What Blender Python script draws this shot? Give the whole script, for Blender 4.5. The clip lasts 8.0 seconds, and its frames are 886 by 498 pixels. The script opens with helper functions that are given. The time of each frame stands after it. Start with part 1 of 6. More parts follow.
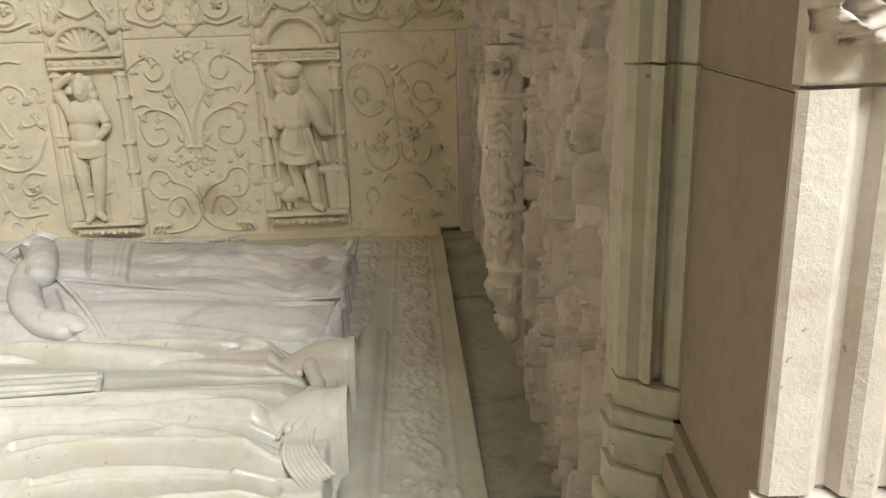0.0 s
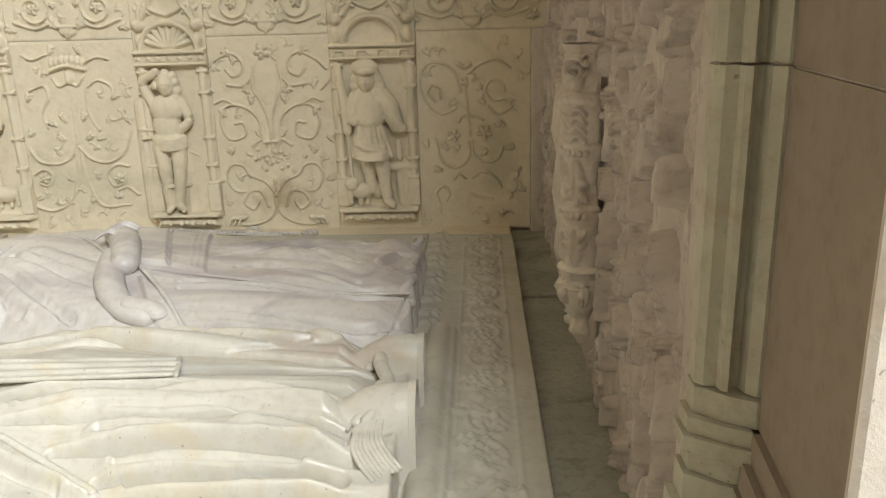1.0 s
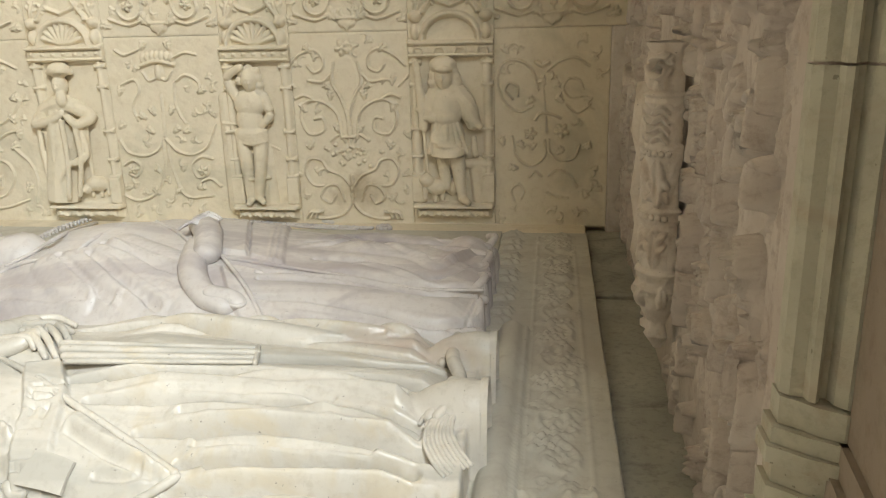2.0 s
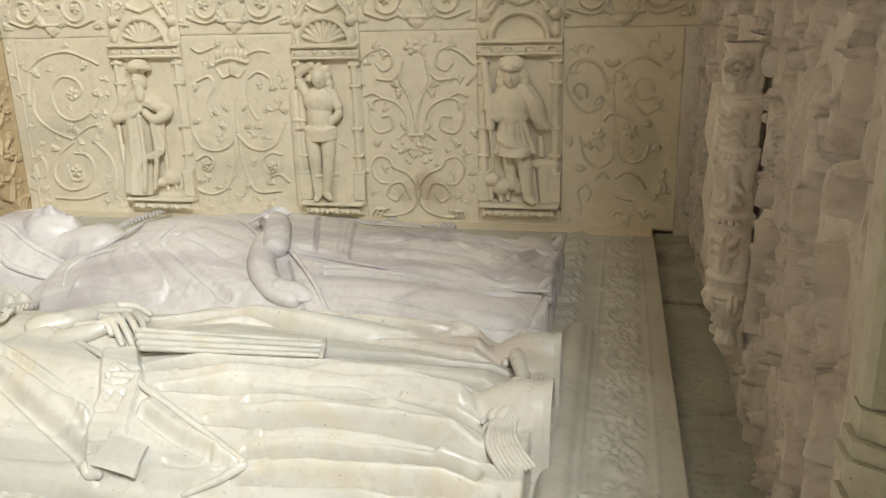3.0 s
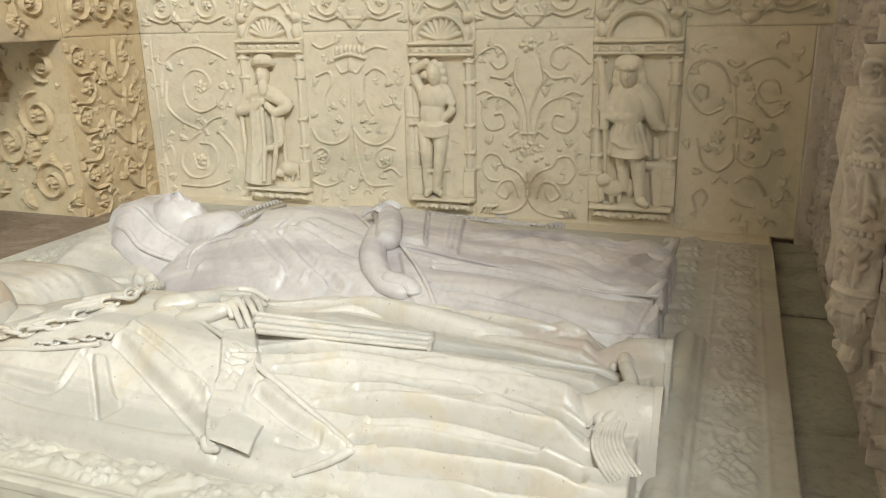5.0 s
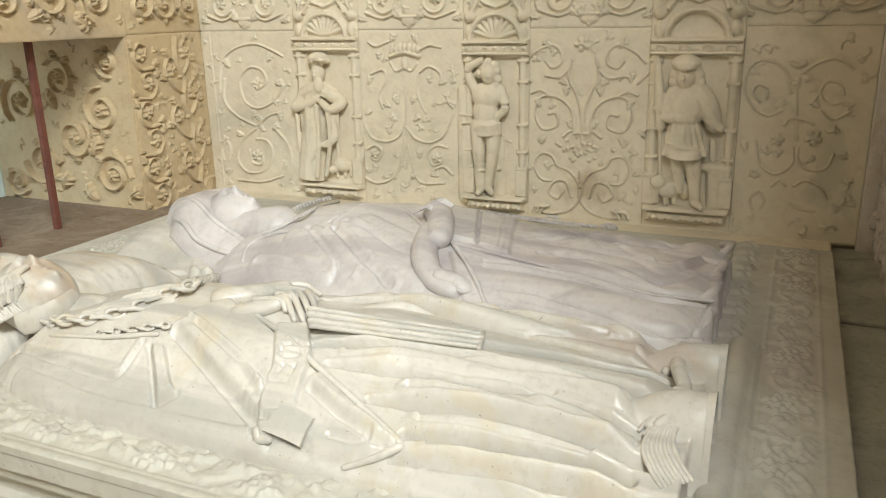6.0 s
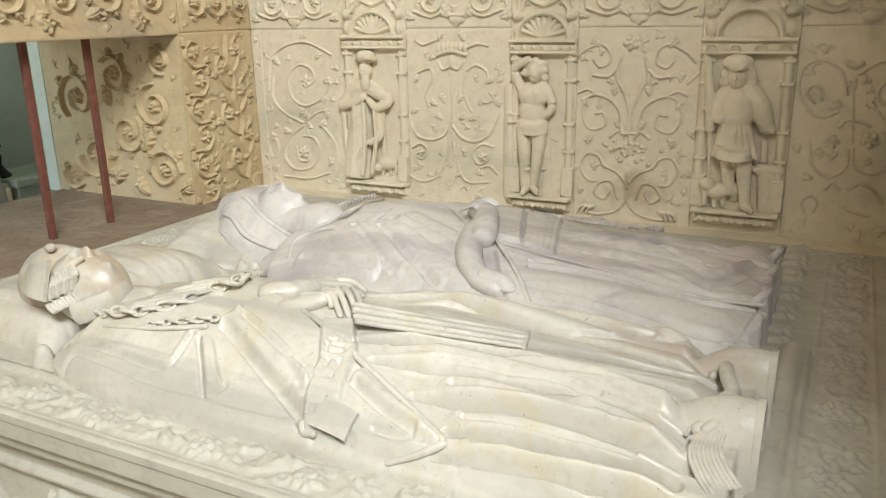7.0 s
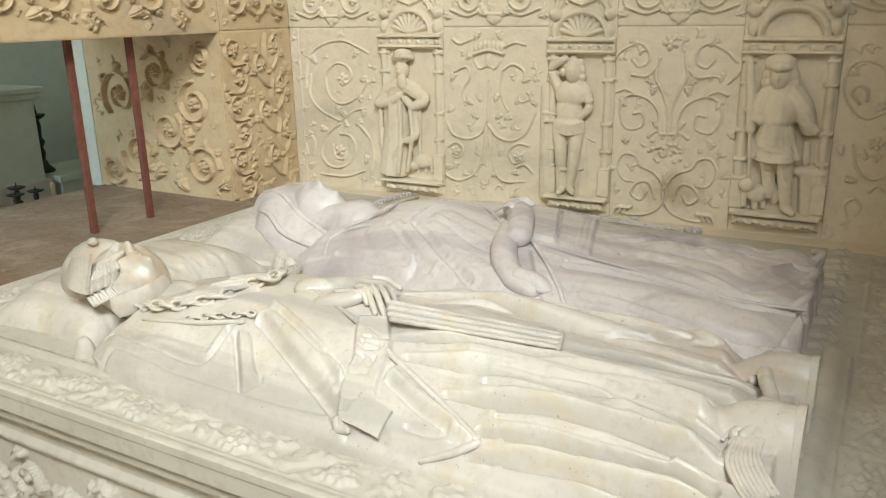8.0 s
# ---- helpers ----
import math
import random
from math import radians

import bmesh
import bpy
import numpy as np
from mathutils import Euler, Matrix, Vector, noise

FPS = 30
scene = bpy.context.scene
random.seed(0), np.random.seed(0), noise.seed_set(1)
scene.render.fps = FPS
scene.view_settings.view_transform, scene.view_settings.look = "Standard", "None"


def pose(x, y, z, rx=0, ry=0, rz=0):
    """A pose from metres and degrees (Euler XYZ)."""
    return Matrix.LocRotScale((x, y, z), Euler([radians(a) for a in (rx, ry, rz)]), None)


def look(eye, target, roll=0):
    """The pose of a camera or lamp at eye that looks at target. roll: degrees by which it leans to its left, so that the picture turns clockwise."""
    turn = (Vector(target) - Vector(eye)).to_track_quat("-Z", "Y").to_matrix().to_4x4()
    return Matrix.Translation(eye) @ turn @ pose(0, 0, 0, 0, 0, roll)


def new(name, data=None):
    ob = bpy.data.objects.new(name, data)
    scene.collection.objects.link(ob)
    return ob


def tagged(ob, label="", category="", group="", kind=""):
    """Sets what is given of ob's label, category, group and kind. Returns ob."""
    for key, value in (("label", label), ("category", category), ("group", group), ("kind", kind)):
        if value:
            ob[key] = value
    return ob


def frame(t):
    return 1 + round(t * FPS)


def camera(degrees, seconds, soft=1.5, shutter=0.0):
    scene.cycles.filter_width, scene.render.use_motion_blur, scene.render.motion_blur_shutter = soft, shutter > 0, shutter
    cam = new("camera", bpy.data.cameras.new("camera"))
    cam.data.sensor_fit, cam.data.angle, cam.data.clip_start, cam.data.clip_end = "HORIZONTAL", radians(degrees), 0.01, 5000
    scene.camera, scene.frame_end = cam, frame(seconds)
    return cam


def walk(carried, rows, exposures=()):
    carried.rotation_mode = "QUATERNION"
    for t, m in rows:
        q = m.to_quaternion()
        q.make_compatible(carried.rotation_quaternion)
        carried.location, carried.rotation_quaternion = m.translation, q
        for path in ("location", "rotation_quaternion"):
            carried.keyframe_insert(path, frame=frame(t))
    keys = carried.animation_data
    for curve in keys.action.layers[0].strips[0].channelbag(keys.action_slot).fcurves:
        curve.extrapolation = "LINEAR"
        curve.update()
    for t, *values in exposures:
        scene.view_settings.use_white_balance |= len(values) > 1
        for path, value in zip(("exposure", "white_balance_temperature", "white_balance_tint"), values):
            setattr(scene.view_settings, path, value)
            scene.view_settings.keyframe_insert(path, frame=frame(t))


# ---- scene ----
cam = camera(58.32, 8.0, 1.1)
walk(cam, [
    (0, pose(0.0413, 0.0110, 1.7998, 73.22, 1.71, -2.70)),
    (0.5, pose(0.0366, 0.0110, 1.8001, 73.22, 1.64, -0.27)),
    (1, pose(0.0306, 0.0095, 1.7997, 73.27, 1.59, 2.33)),
    (1.5, pose(0.0250, 0.0079, 1.8003, 73.25, 1.56, 5.05)),
    (3, pose(0.0075, 0.0044, 1.8006, 73.28, 1.43, 12.20)),
    (3.5, pose(0.0033, 0.0027, 1.7991, 73.33, 1.35, 14.31)),
    (4, pose(0.0000, -0.0000, 1.8000, 73.33, 1.30, 16.14)),
    (4.5, pose(-0.0041, -0.0031, 1.8015, 73.30, 1.27, 18.04)),
    (6, pose(-0.0141, -0.0116, 1.8039, 73.24, 1.09, 23.64)),
    (6.5, pose(-0.0181, -0.0149, 1.8043, 73.22, 1.05, 25.29)),
    (7, pose(-0.0216, -0.0172, 1.8040, 73.21, 1.02, 26.79)),
    (7.5, pose(-0.0243, -0.0177, 1.8044, 73.18, 0.97, 28.12)),
    (8, pose(-0.0263, -0.0188, 1.8040, 73.17, 0.98, 29.30)),
], [(0.0, 1.5, 6100, 4), (8.0, 1.5, 6100, 4)])

# ---------------------------------------------------------------- daylight
SUN_ELEVATION, SUN_AZIMUTH = radians(35), radians(99)   # azimuth counted from north (y), clockwise
sun_way = Vector((math.cos(SUN_ELEVATION) * math.sin(SUN_AZIMUTH), math.cos(SUN_ELEVATION) * math.cos(SUN_AZIMUTH), math.sin(SUN_ELEVATION)))
sky_world = bpy.data.worlds.new("sky")
sky_world.use_nodes = True
scene.world = sky_world
_nt = sky_world.node_tree
_sky = _nt.nodes.new("ShaderNodeTexSky")
_sky.sky_type, _sky.sun_disc = "NISHITA", False
_sky.sun_elevation, _sky.sun_rotation = SUN_ELEVATION, SUN_AZIMUTH
_nt.links.new(_sky.outputs[0], _nt.nodes["Background"].inputs[0])
_nt.nodes["Background"].inputs[1].default_value = 0.15
_sun = bpy.data.lights.new("sun", "SUN")
_sun.energy, _sun.angle, _sun.color = 5.0, radians(0.5), (1.0, 0.94, 0.85)
new("sun", _sun).matrix_world = look((0, 0, 0), -sun_way) @ Matrix.Identity(4)
# added area lamp, out of view, that lights tomb and back wall
_day = bpy.data.lights.new("added_front_daylight", "AREA")
_day.shape, _day.size, _day.size_y, _day.energy, _day.color = "RECTANGLE", 2.6, 0.9, 172.0, (1.0, 0.985, 0.95)
new("added_front_daylight", _day).matrix_world = look((1.70, -2.14, 5.5), (-1.3, 2.2, 1.2))
# added greenish area lamp, out of view, that brightens the room beyond
_room = bpy.data.lights.new("added_room_fill", "AREA")
_room.shape, _room.size, _room.size_y, _room.energy, _room.color = "RECTANGLE", 1.6, 1.8, 7.0, (0.92, 1.0, 0.94)
new("added_room_fill", _room).matrix_world = look((-4.55, 0.42, 2.0), (-4.6, 4.0, 1.4))

# ---------------------------------------------------------------- materials
def stone(name, base, light, dark, rough=0.75, scale=3.0, stain=None, stain_amount=0.0, stain_scale=1.6, grain=180.0, bump=0.25, spots=0.0, spec=0.3):
    """Stone with two scales of colour change, optional stains, fine grain and pits."""
    m = bpy.data.materials.new(name)
    m.use_nodes = True
    nt = m.node_tree
    n, l = nt.nodes, nt.links
    bsdf = n["Principled BSDF"]
    bsdf.inputs["Specular IOR Level"].default_value = spec
    pos = n.new("ShaderNodeNewGeometry").outputs["Position"]

    def tex(s, detail=6.0, rough_=0.6, warp=0.0):
        t = n.new("ShaderNodeTexNoise")
        t.inputs["Scale"].default_value, t.inputs["Detail"].default_value = s, detail
        t.inputs["Roughness"].default_value, t.inputs["Distortion"].default_value = rough_, warp
        l.new(pos, t.inputs["Vector"])
        return t.outputs["Fac"]

    def ramp(src, a, b):
        r = n.new("ShaderNodeMapRange")
        r.inputs["From Min"].default_value, r.inputs["From Max"].default_value = a, b
        l.new(src, r.inputs["Value"])
        return r.outputs["Result"]

    def mix(fac, a, b, mode="MIX"):
        x = n.new("ShaderNodeMix")
        x.data_type, x.blend_type = "RGBA", mode
        if isinstance(fac, float):
            x.inputs["Factor"].default_value = fac
        else:
            l.new(fac, x.inputs["Factor"])
        for v, k in ((a, 6), (b, 7)):
            if isinstance(v, tuple):
                x.inputs[k].default_value = (*v, 1)
            else:
                l.new(v, x.inputs[k])
        return x.outputs[2]

    def scaled(v, k):
        x = n.new("ShaderNodeMath")
        x.operation = "MULTIPLY"
        l.new(v, x.inputs[0])
        x.inputs[1].default_value = k
        return x.outputs[0]

    big = tex(scale, 5, 0.6, 0.4)
    small = tex(scale * 9, 6, 0.7)
    col = mix(ramp(big, 0.35, 0.65), base, light)
    col = mix(scaled(ramp(small, 0.5, 0.75), 0.6), col, dark)
    if stain:
        st = tex(stain_scale, 4, 0.65, 0.9)
        col = mix(scaled(ramp(st, 0.53, 0.66), stain_amount), col, stain)
    if spots:
        sp = tex(110.0, 2, 0.5)
        col = mix(scaled(ramp(sp, 0.72, 0.76), spots), col, (0.1, 0.085, 0.07))
    l.new(col, bsdf.inputs["Base Color"])
    rr = n.new("ShaderNodeMapRange")
    rr.inputs["To Min"].default_value, rr.inputs["To Max"].default_value = max(rough - 0.12, 0.05), min(rough + 0.12, 1)
    l.new(small, rr.inputs["Value"])
    l.new(rr.outputs["Result"], bsdf.inputs["Roughness"])
    g = tex(grain, 3, 0.6)
    b1 = n.new("ShaderNodeBump")
    b1.inputs["Strength"].default_value, b1.inputs["Distance"].default_value = bump, 0.0012
    l.new(g, b1.inputs["Height"])
    b2 = n.new("ShaderNodeBump")
    b2.inputs["Strength"].default_value, b2.inputs["Distance"].default_value = bump, 0.006
    l.new(small, b2.inputs["Height"])
    l.new(b1.outputs[0], b2.inputs["Normal"])
    l.new(b2.outputs[0], bsdf.inputs["Normal"])
    return m


def plain(name, colour, rough=0.5, metal=0.0, noise_scale=20.0, vary=0.25, bump=0.2):
    m = stone(name, colour, tuple(min(c * (1 + vary), 1) for c in colour), tuple(c * (1 - vary) for c in colour), rough, noise_scale, bump=bump, spec=0.5)
    m.node_tree.nodes["Principled BSDF"].inputs["Metallic"].default_value = metal
    return m


def blotch(m, centre, size, colour, amount=0.7):
    """A stain with an uneven edge at one place; size: half extents in metres."""
    nt = m.node_tree
    n, l = nt.nodes, nt.links
    bsdf = n["Principled BSDF"]
    old = bsdf.inputs["Base Color"].links[0].from_socket
    geo = n.new("ShaderNodeNewGeometry")
    sub = n.new("ShaderNodeVectorMath")
    sub.operation = "SUBTRACT"
    sub.inputs[1].default_value = centre
    l.new(geo.outputs["Position"], sub.inputs[0])
    div = n.new("ShaderNodeVectorMath")
    div.operation = "DIVIDE"
    div.inputs[1].default_value = size
    l.new(sub.outputs[0], div.inputs[0])
    ln = n.new("ShaderNodeVectorMath")
    ln.operation = "LENGTH"
    l.new(div.outputs[0], ln.inputs[0])
    nz = n.new("ShaderNodeTexNoise")
    nz.inputs["Scale"].default_value, nz.inputs["Detail"].default_value = 14.0, 6.0
    l.new(geo.outputs["Position"], nz.inputs["Vector"])
    add = n.new("ShaderNodeMath")
    add.operation = "MULTIPLY_ADD"
    add.inputs[1].default_value = 2.2
    l.new(nz.outputs["Fac"], add.inputs[0])
    l.new(ln.outputs["Value"], add.inputs[2])
    mr = n.new("ShaderNodeMapRange")
    mr.inputs["From Min"].default_value, mr.inputs["From Max"].default_value = 2.1, 1.3
    mr.inputs["To Max"].default_value = amount
    l.new(add.outputs[0], mr.inputs["Value"])
    mx = n.new("ShaderNodeMix")
    mx.data_type = "RGBA"
    l.new(mr.outputs["Result"], mx.inputs["Factor"])
    l.new(old, mx.inputs[6])
    mx.inputs[7].default_value = (*colour, 1)
    l.new(mx.outputs[2], bsdf.inputs["Base Color"])


def veins_and_fold_shade(m, colour, amount, along=0.9, across=17.0):
    """Long soft bands drawn out along x: stone streaks that also stand in for fold shading."""
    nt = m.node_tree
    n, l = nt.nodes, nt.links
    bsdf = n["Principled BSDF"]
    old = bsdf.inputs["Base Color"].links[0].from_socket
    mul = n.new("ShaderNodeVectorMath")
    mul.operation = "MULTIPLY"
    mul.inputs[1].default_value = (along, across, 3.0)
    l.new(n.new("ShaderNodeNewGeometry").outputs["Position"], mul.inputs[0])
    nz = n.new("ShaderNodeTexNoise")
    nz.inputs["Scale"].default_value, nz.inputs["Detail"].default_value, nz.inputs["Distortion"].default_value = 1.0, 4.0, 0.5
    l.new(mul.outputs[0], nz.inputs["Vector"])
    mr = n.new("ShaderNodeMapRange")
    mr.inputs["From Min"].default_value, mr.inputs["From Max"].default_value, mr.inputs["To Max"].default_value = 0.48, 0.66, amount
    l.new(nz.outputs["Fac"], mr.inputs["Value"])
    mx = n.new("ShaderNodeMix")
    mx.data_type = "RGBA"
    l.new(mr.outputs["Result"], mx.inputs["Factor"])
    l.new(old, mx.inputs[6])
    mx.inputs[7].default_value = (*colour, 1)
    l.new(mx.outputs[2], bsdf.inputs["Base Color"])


MARBLE = stone("white_marble", (0.57, 0.535, 0.475), (0.68, 0.64, 0.575), (0.45, 0.405, 0.335), 0.34, 5.0, stain=(0.58, 0.50, 0.36), stain_amount=0.52, stain_scale=7.0, bump=0.10, spots=0.5, spec=0.45)
MARBLE_LILAC = stone("stained_marble", (0.58, 0.545, 0.525), (0.67, 0.63, 0.605), (0.46, 0.40, 0.38), 0.36, 5.0, stain=(0.40, 0.36, 0.37), stain_amount=0.8, stain_scale=3.0, bump=0.10, spots=0.3, spec=0.45)
# grey bands along the robes paint in shade between the folds
veins_and_fold_shade(MARBLE, (0.36, 0.35, 0.315), 0.6)
veins_and_fold_shade(MARBLE_LILAC, (0.40, 0.36, 0.37), 0.55)
blotch(MARBLE, (-1.64, 1.29, 1.2), (0.09, 0.09, 0.12), (0.46, 0.33, 0.22), 0.65)
blotch(MARBLE, (-1.80, 1.24, 1.15), (0.10, 0.07, 0.12), (0.52, 0.36, 0.22), 0.5)
blotch(MARBLE, (-1.95, 1.70, 1.1), (0.14, 0.07, 0.10), (0.40, 0.27, 0.18), 0.8)
blotch(MARBLE, (-0.25, 1.52, 1.1), (0.20, 0.06, 0.10), (0.46, 0.36, 0.30), 0.6)
blotch(MARBLE_LILAC, (-0.58, 2.24, 1.15), (0.26, 0.11, 0.15), (0.31, 0.28, 0.30), 0.85)
blotch(MARBLE_LILAC, (-0.62, 1.97, 1.12), (0.25, 0.07, 0.15), (0.42, 0.37, 0.38), 0.7)
blotch(MARBLE_LILAC, (-0.25, 2.15, 1.12), (0.08, 0.25, 0.15), (0.45, 0.38, 0.36), 0.6)
blotch(MARBLE_LILAC, (-1.78, 2.09, 1.18), (0.10, 0.05, 0.10), (0.46, 0.41, 0.38), 0.6)
MARBLE_DULL = stone("worn_marble", (0.50, 0.475, 0.41), (0.58, 0.555, 0.48), (0.37, 0.33, 0.27), 0.5, 3.0, stain=(0.42, 0.38, 0.32), stain_amount=0.6, bump=0.2, spots=0.4)
TAN = stone("tan_limestone", (0.74, 0.655, 0.50), (0.80, 0.715, 0.56), (0.62, 0.52, 0.37), 0.8, 2.6, stain=(0.52, 0.48, 0.36), stain_amount=0.5, stain_scale=2.2, bump=0.45, spots=0.2)
OCHRE = stone("ochre_limestone", (0.55, 0.42, 0.25), (0.61, 0.49, 0.31), (0.42, 0.30, 0.17), 0.85, 3.0, stain=(0.40, 0.33, 0.25), stain_amount=0.6, bump=0.35)
# dark mottle kept strong: weathering plus stand-in shade for holes in the foliage
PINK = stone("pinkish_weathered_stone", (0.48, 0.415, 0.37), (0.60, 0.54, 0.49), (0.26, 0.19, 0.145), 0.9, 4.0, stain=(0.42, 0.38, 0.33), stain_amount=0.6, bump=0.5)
GREY = stone("grey_green_limestone", (0.42, 0.40, 0.32), (0.50, 0.48, 0.39), (0.30, 0.27, 0.20), 0.8, 5.0, stain=(0.38, 0.29, 0.21), stain_amount=0.7, stain_scale=5.0, bump=0.3, spots=0.5)
PALE = stone("pale_pink_limestone", (0.62, 0.55, 0.48), (0.68, 0.62, 0.56), (0.50, 0.42, 0.35), 0.85, 5.0, stain=(0.46, 0.36, 0.28), stain_amount=0.4, stain_scale=6.0, bump=0.35, spots=0.5)
BROWN = stone("plain_brown_jamb", (0.26, 0.21, 0.168), (0.305, 0.25, 0.20), (0.20, 0.155, 0.115), 0.9, 4.0, stain=(0.28, 0.205, 0.14), stain_amount=0.5, bump=0.3)
SLATE = stone("damp_grey_slab", (0.33, 0.325, 0.28), (0.42, 0.415, 0.36), (0.15, 0.15, 0.13), 0.45, 6.0, stain=(0.05, 0.05, 0.05), stain_amount=0.5, stain_scale=4.0, bump=0.4)
LEDGE = stone("dusty_brown_ledge", (0.235, 0.17, 0.115), (0.30, 0.235, 0.17), (0.13, 0.085, 0.055), 0.85, 4.0, stain=(0.46, 0.38, 0.29), stain_amount=0.4, stain_scale=5.0, bump=0.5)
IRON = plain("red_oxide_iron", (0.15, 0.05, 0.032), 0.7, 0.0, 30.0, 0.4, 0.5)
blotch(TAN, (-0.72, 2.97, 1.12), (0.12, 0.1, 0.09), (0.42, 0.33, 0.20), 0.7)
BRONZE = plain("dark_bronze", (0.05, 0.045, 0.035), 0.45, 0.6, 30.0)
LIMEWASH = stone("pale_limewash", (0.62, 0.64, 0.55), (0.68, 0.70, 0.62), (0.52, 0.54, 0.46), 0.9, 2.0, bump=0.2)
PLASTER = stone("added_hall_plaster", (0.50, 0.46, 0.38), (0.55, 0.51, 0.43), (0.44, 0.40, 0.32), 0.9, 1.0, bump=0.2)
PAVING = stone("sunlit_paving", (0.42, 0.36, 0.28), (0.48, 0.42, 0.34), (0.33, 0.28, 0.21), 0.9, 1.0, bump=0.4)


# ---------------------------------------------------------------- mesh tools
def raw(name, verts, faces, material, parent=None, label="", smooth=False):
    me = bpy.data.meshes.new(name)
    me.from_pydata(verts, [], faces)
    me.materials.append(material)
    if smooth:
        me.polygons.foreach_set("use_smooth", [True] * len(me.polygons))
    ob = new(name, me)
    if parent:
        ob.parent = parent
    if label:
        ob["label"] = label
    return ob


def part(name, bm, material, parent=None, label="", smooth=False):
    """One bmesh as one mesh object, under a thing or a part."""
    me = bpy.data.meshes.new(name)
    bm.to_mesh(me)
    bm.free()
    me.materials.append(material)
    if smooth:
        me.polygons.foreach_set("use_smooth", [True] * len(me.polygons))
    ob = new(name, me)
    if parent:
        ob.parent = parent
    if label:
        ob["label"] = label
    return ob


def box(bm, x0, y0, z0, x1, y1, z1, bevel=0.0):
    r = bmesh.ops.create_cube(bm, size=1, matrix=Matrix.Translation(((x0 + x1) / 2, (y0 + y1) / 2, (z0 + z1) / 2)) @ Matrix.Diagonal((x1 - x0, y1 - y0, z1 - z0, 1)))
    if bevel:
        es = {e for v in r["verts"] for e in v.link_edges}
        bmesh.ops.bevel(bm, geom=list(es), offset=bevel, segments=2, profile=0.5, affect="EDGES")


def boxed(name, dims, material, parent=None, label="", bevel=0.004):
    bm = bmesh.new()
    box(bm, *dims, bevel=bevel)
    return part(name, bm, material, parent, label)


def turned(bm, cx, cy, profile, seg=20):
    """A turned body: profile rows of radius, height."""
    rings = []
    for r, z in profile:
        rings.append([bm.verts.new((cx + r * math.cos(2 * math.pi * k / seg), cy + r * math.sin(2 * math.pi * k / seg), z)) for k in range(seg)])
    for a, b in zip(rings, rings[1:]):
        for k in range(seg):
            bm.faces.new((a[k], a[(k + 1) % seg], b[(k + 1) % seg], b[k]))
    bm.faces.new(rings[0][::-1])
    bm.faces.new(rings[-1])


def extruded(name, outline, z0, z1, material, parent=None, label=""):
    """A plan outline (counter-clockwise) raised from z0 to z1."""
    k = len(outline)
    v = [(x, y, z0) for x, y in outline] + [(x, y, z1) for x, y in outline]
    f = [tuple(range(k))[::-1], tuple(range(k, 2 * k))] + [(i, (i + 1) % k, k + (i + 1) % k, k + i) for i in range(k)]
    return raw(name, v, f, material, parent, label)


def smax(a, b, k):
    h = np.clip(0.5 + 0.5 * (a - b) / k, 0, 1)
    return b + (a - b) * h + k * h * (1 - h)


def soft_noise(u, v, seed, octaves=3):
    """Smooth random waves, about -1 to 1."""
    g = np.random.default_rng(seed)
    out, amp = 0, 1.0
    for o in range(octaves):
        for _ in range(4):
            a, ph, fr = g.uniform(0, 6.283), g.uniform(0, 6.283), (2.0 ** o) * g.uniform(0.7, 1.3)
            out = out + amp * 0.3 * np.sin(6.283 * fr * (u * math.cos(a) + v * math.sin(a)) + ph)
        amp *= 0.5
    return out


def rounded(pts, n=6):
    """A smooth curve through the points."""
    q = [pts[0] * 2 - pts[1], *pts, pts[-1] * 2 - pts[-2]]
    out = []
    for a, b, c, d in zip(q, q[1:], q[2:], q[3:]):
        for i in range(n):
            t = i / n
            out.append(0.5 * (2 * b + (c - a) * t + (2 * a - 5 * b + 4 * c - d) * t * t + (3 * b - a - 3 * c + d) * t ** 3))
    return out + [pts[-1]]


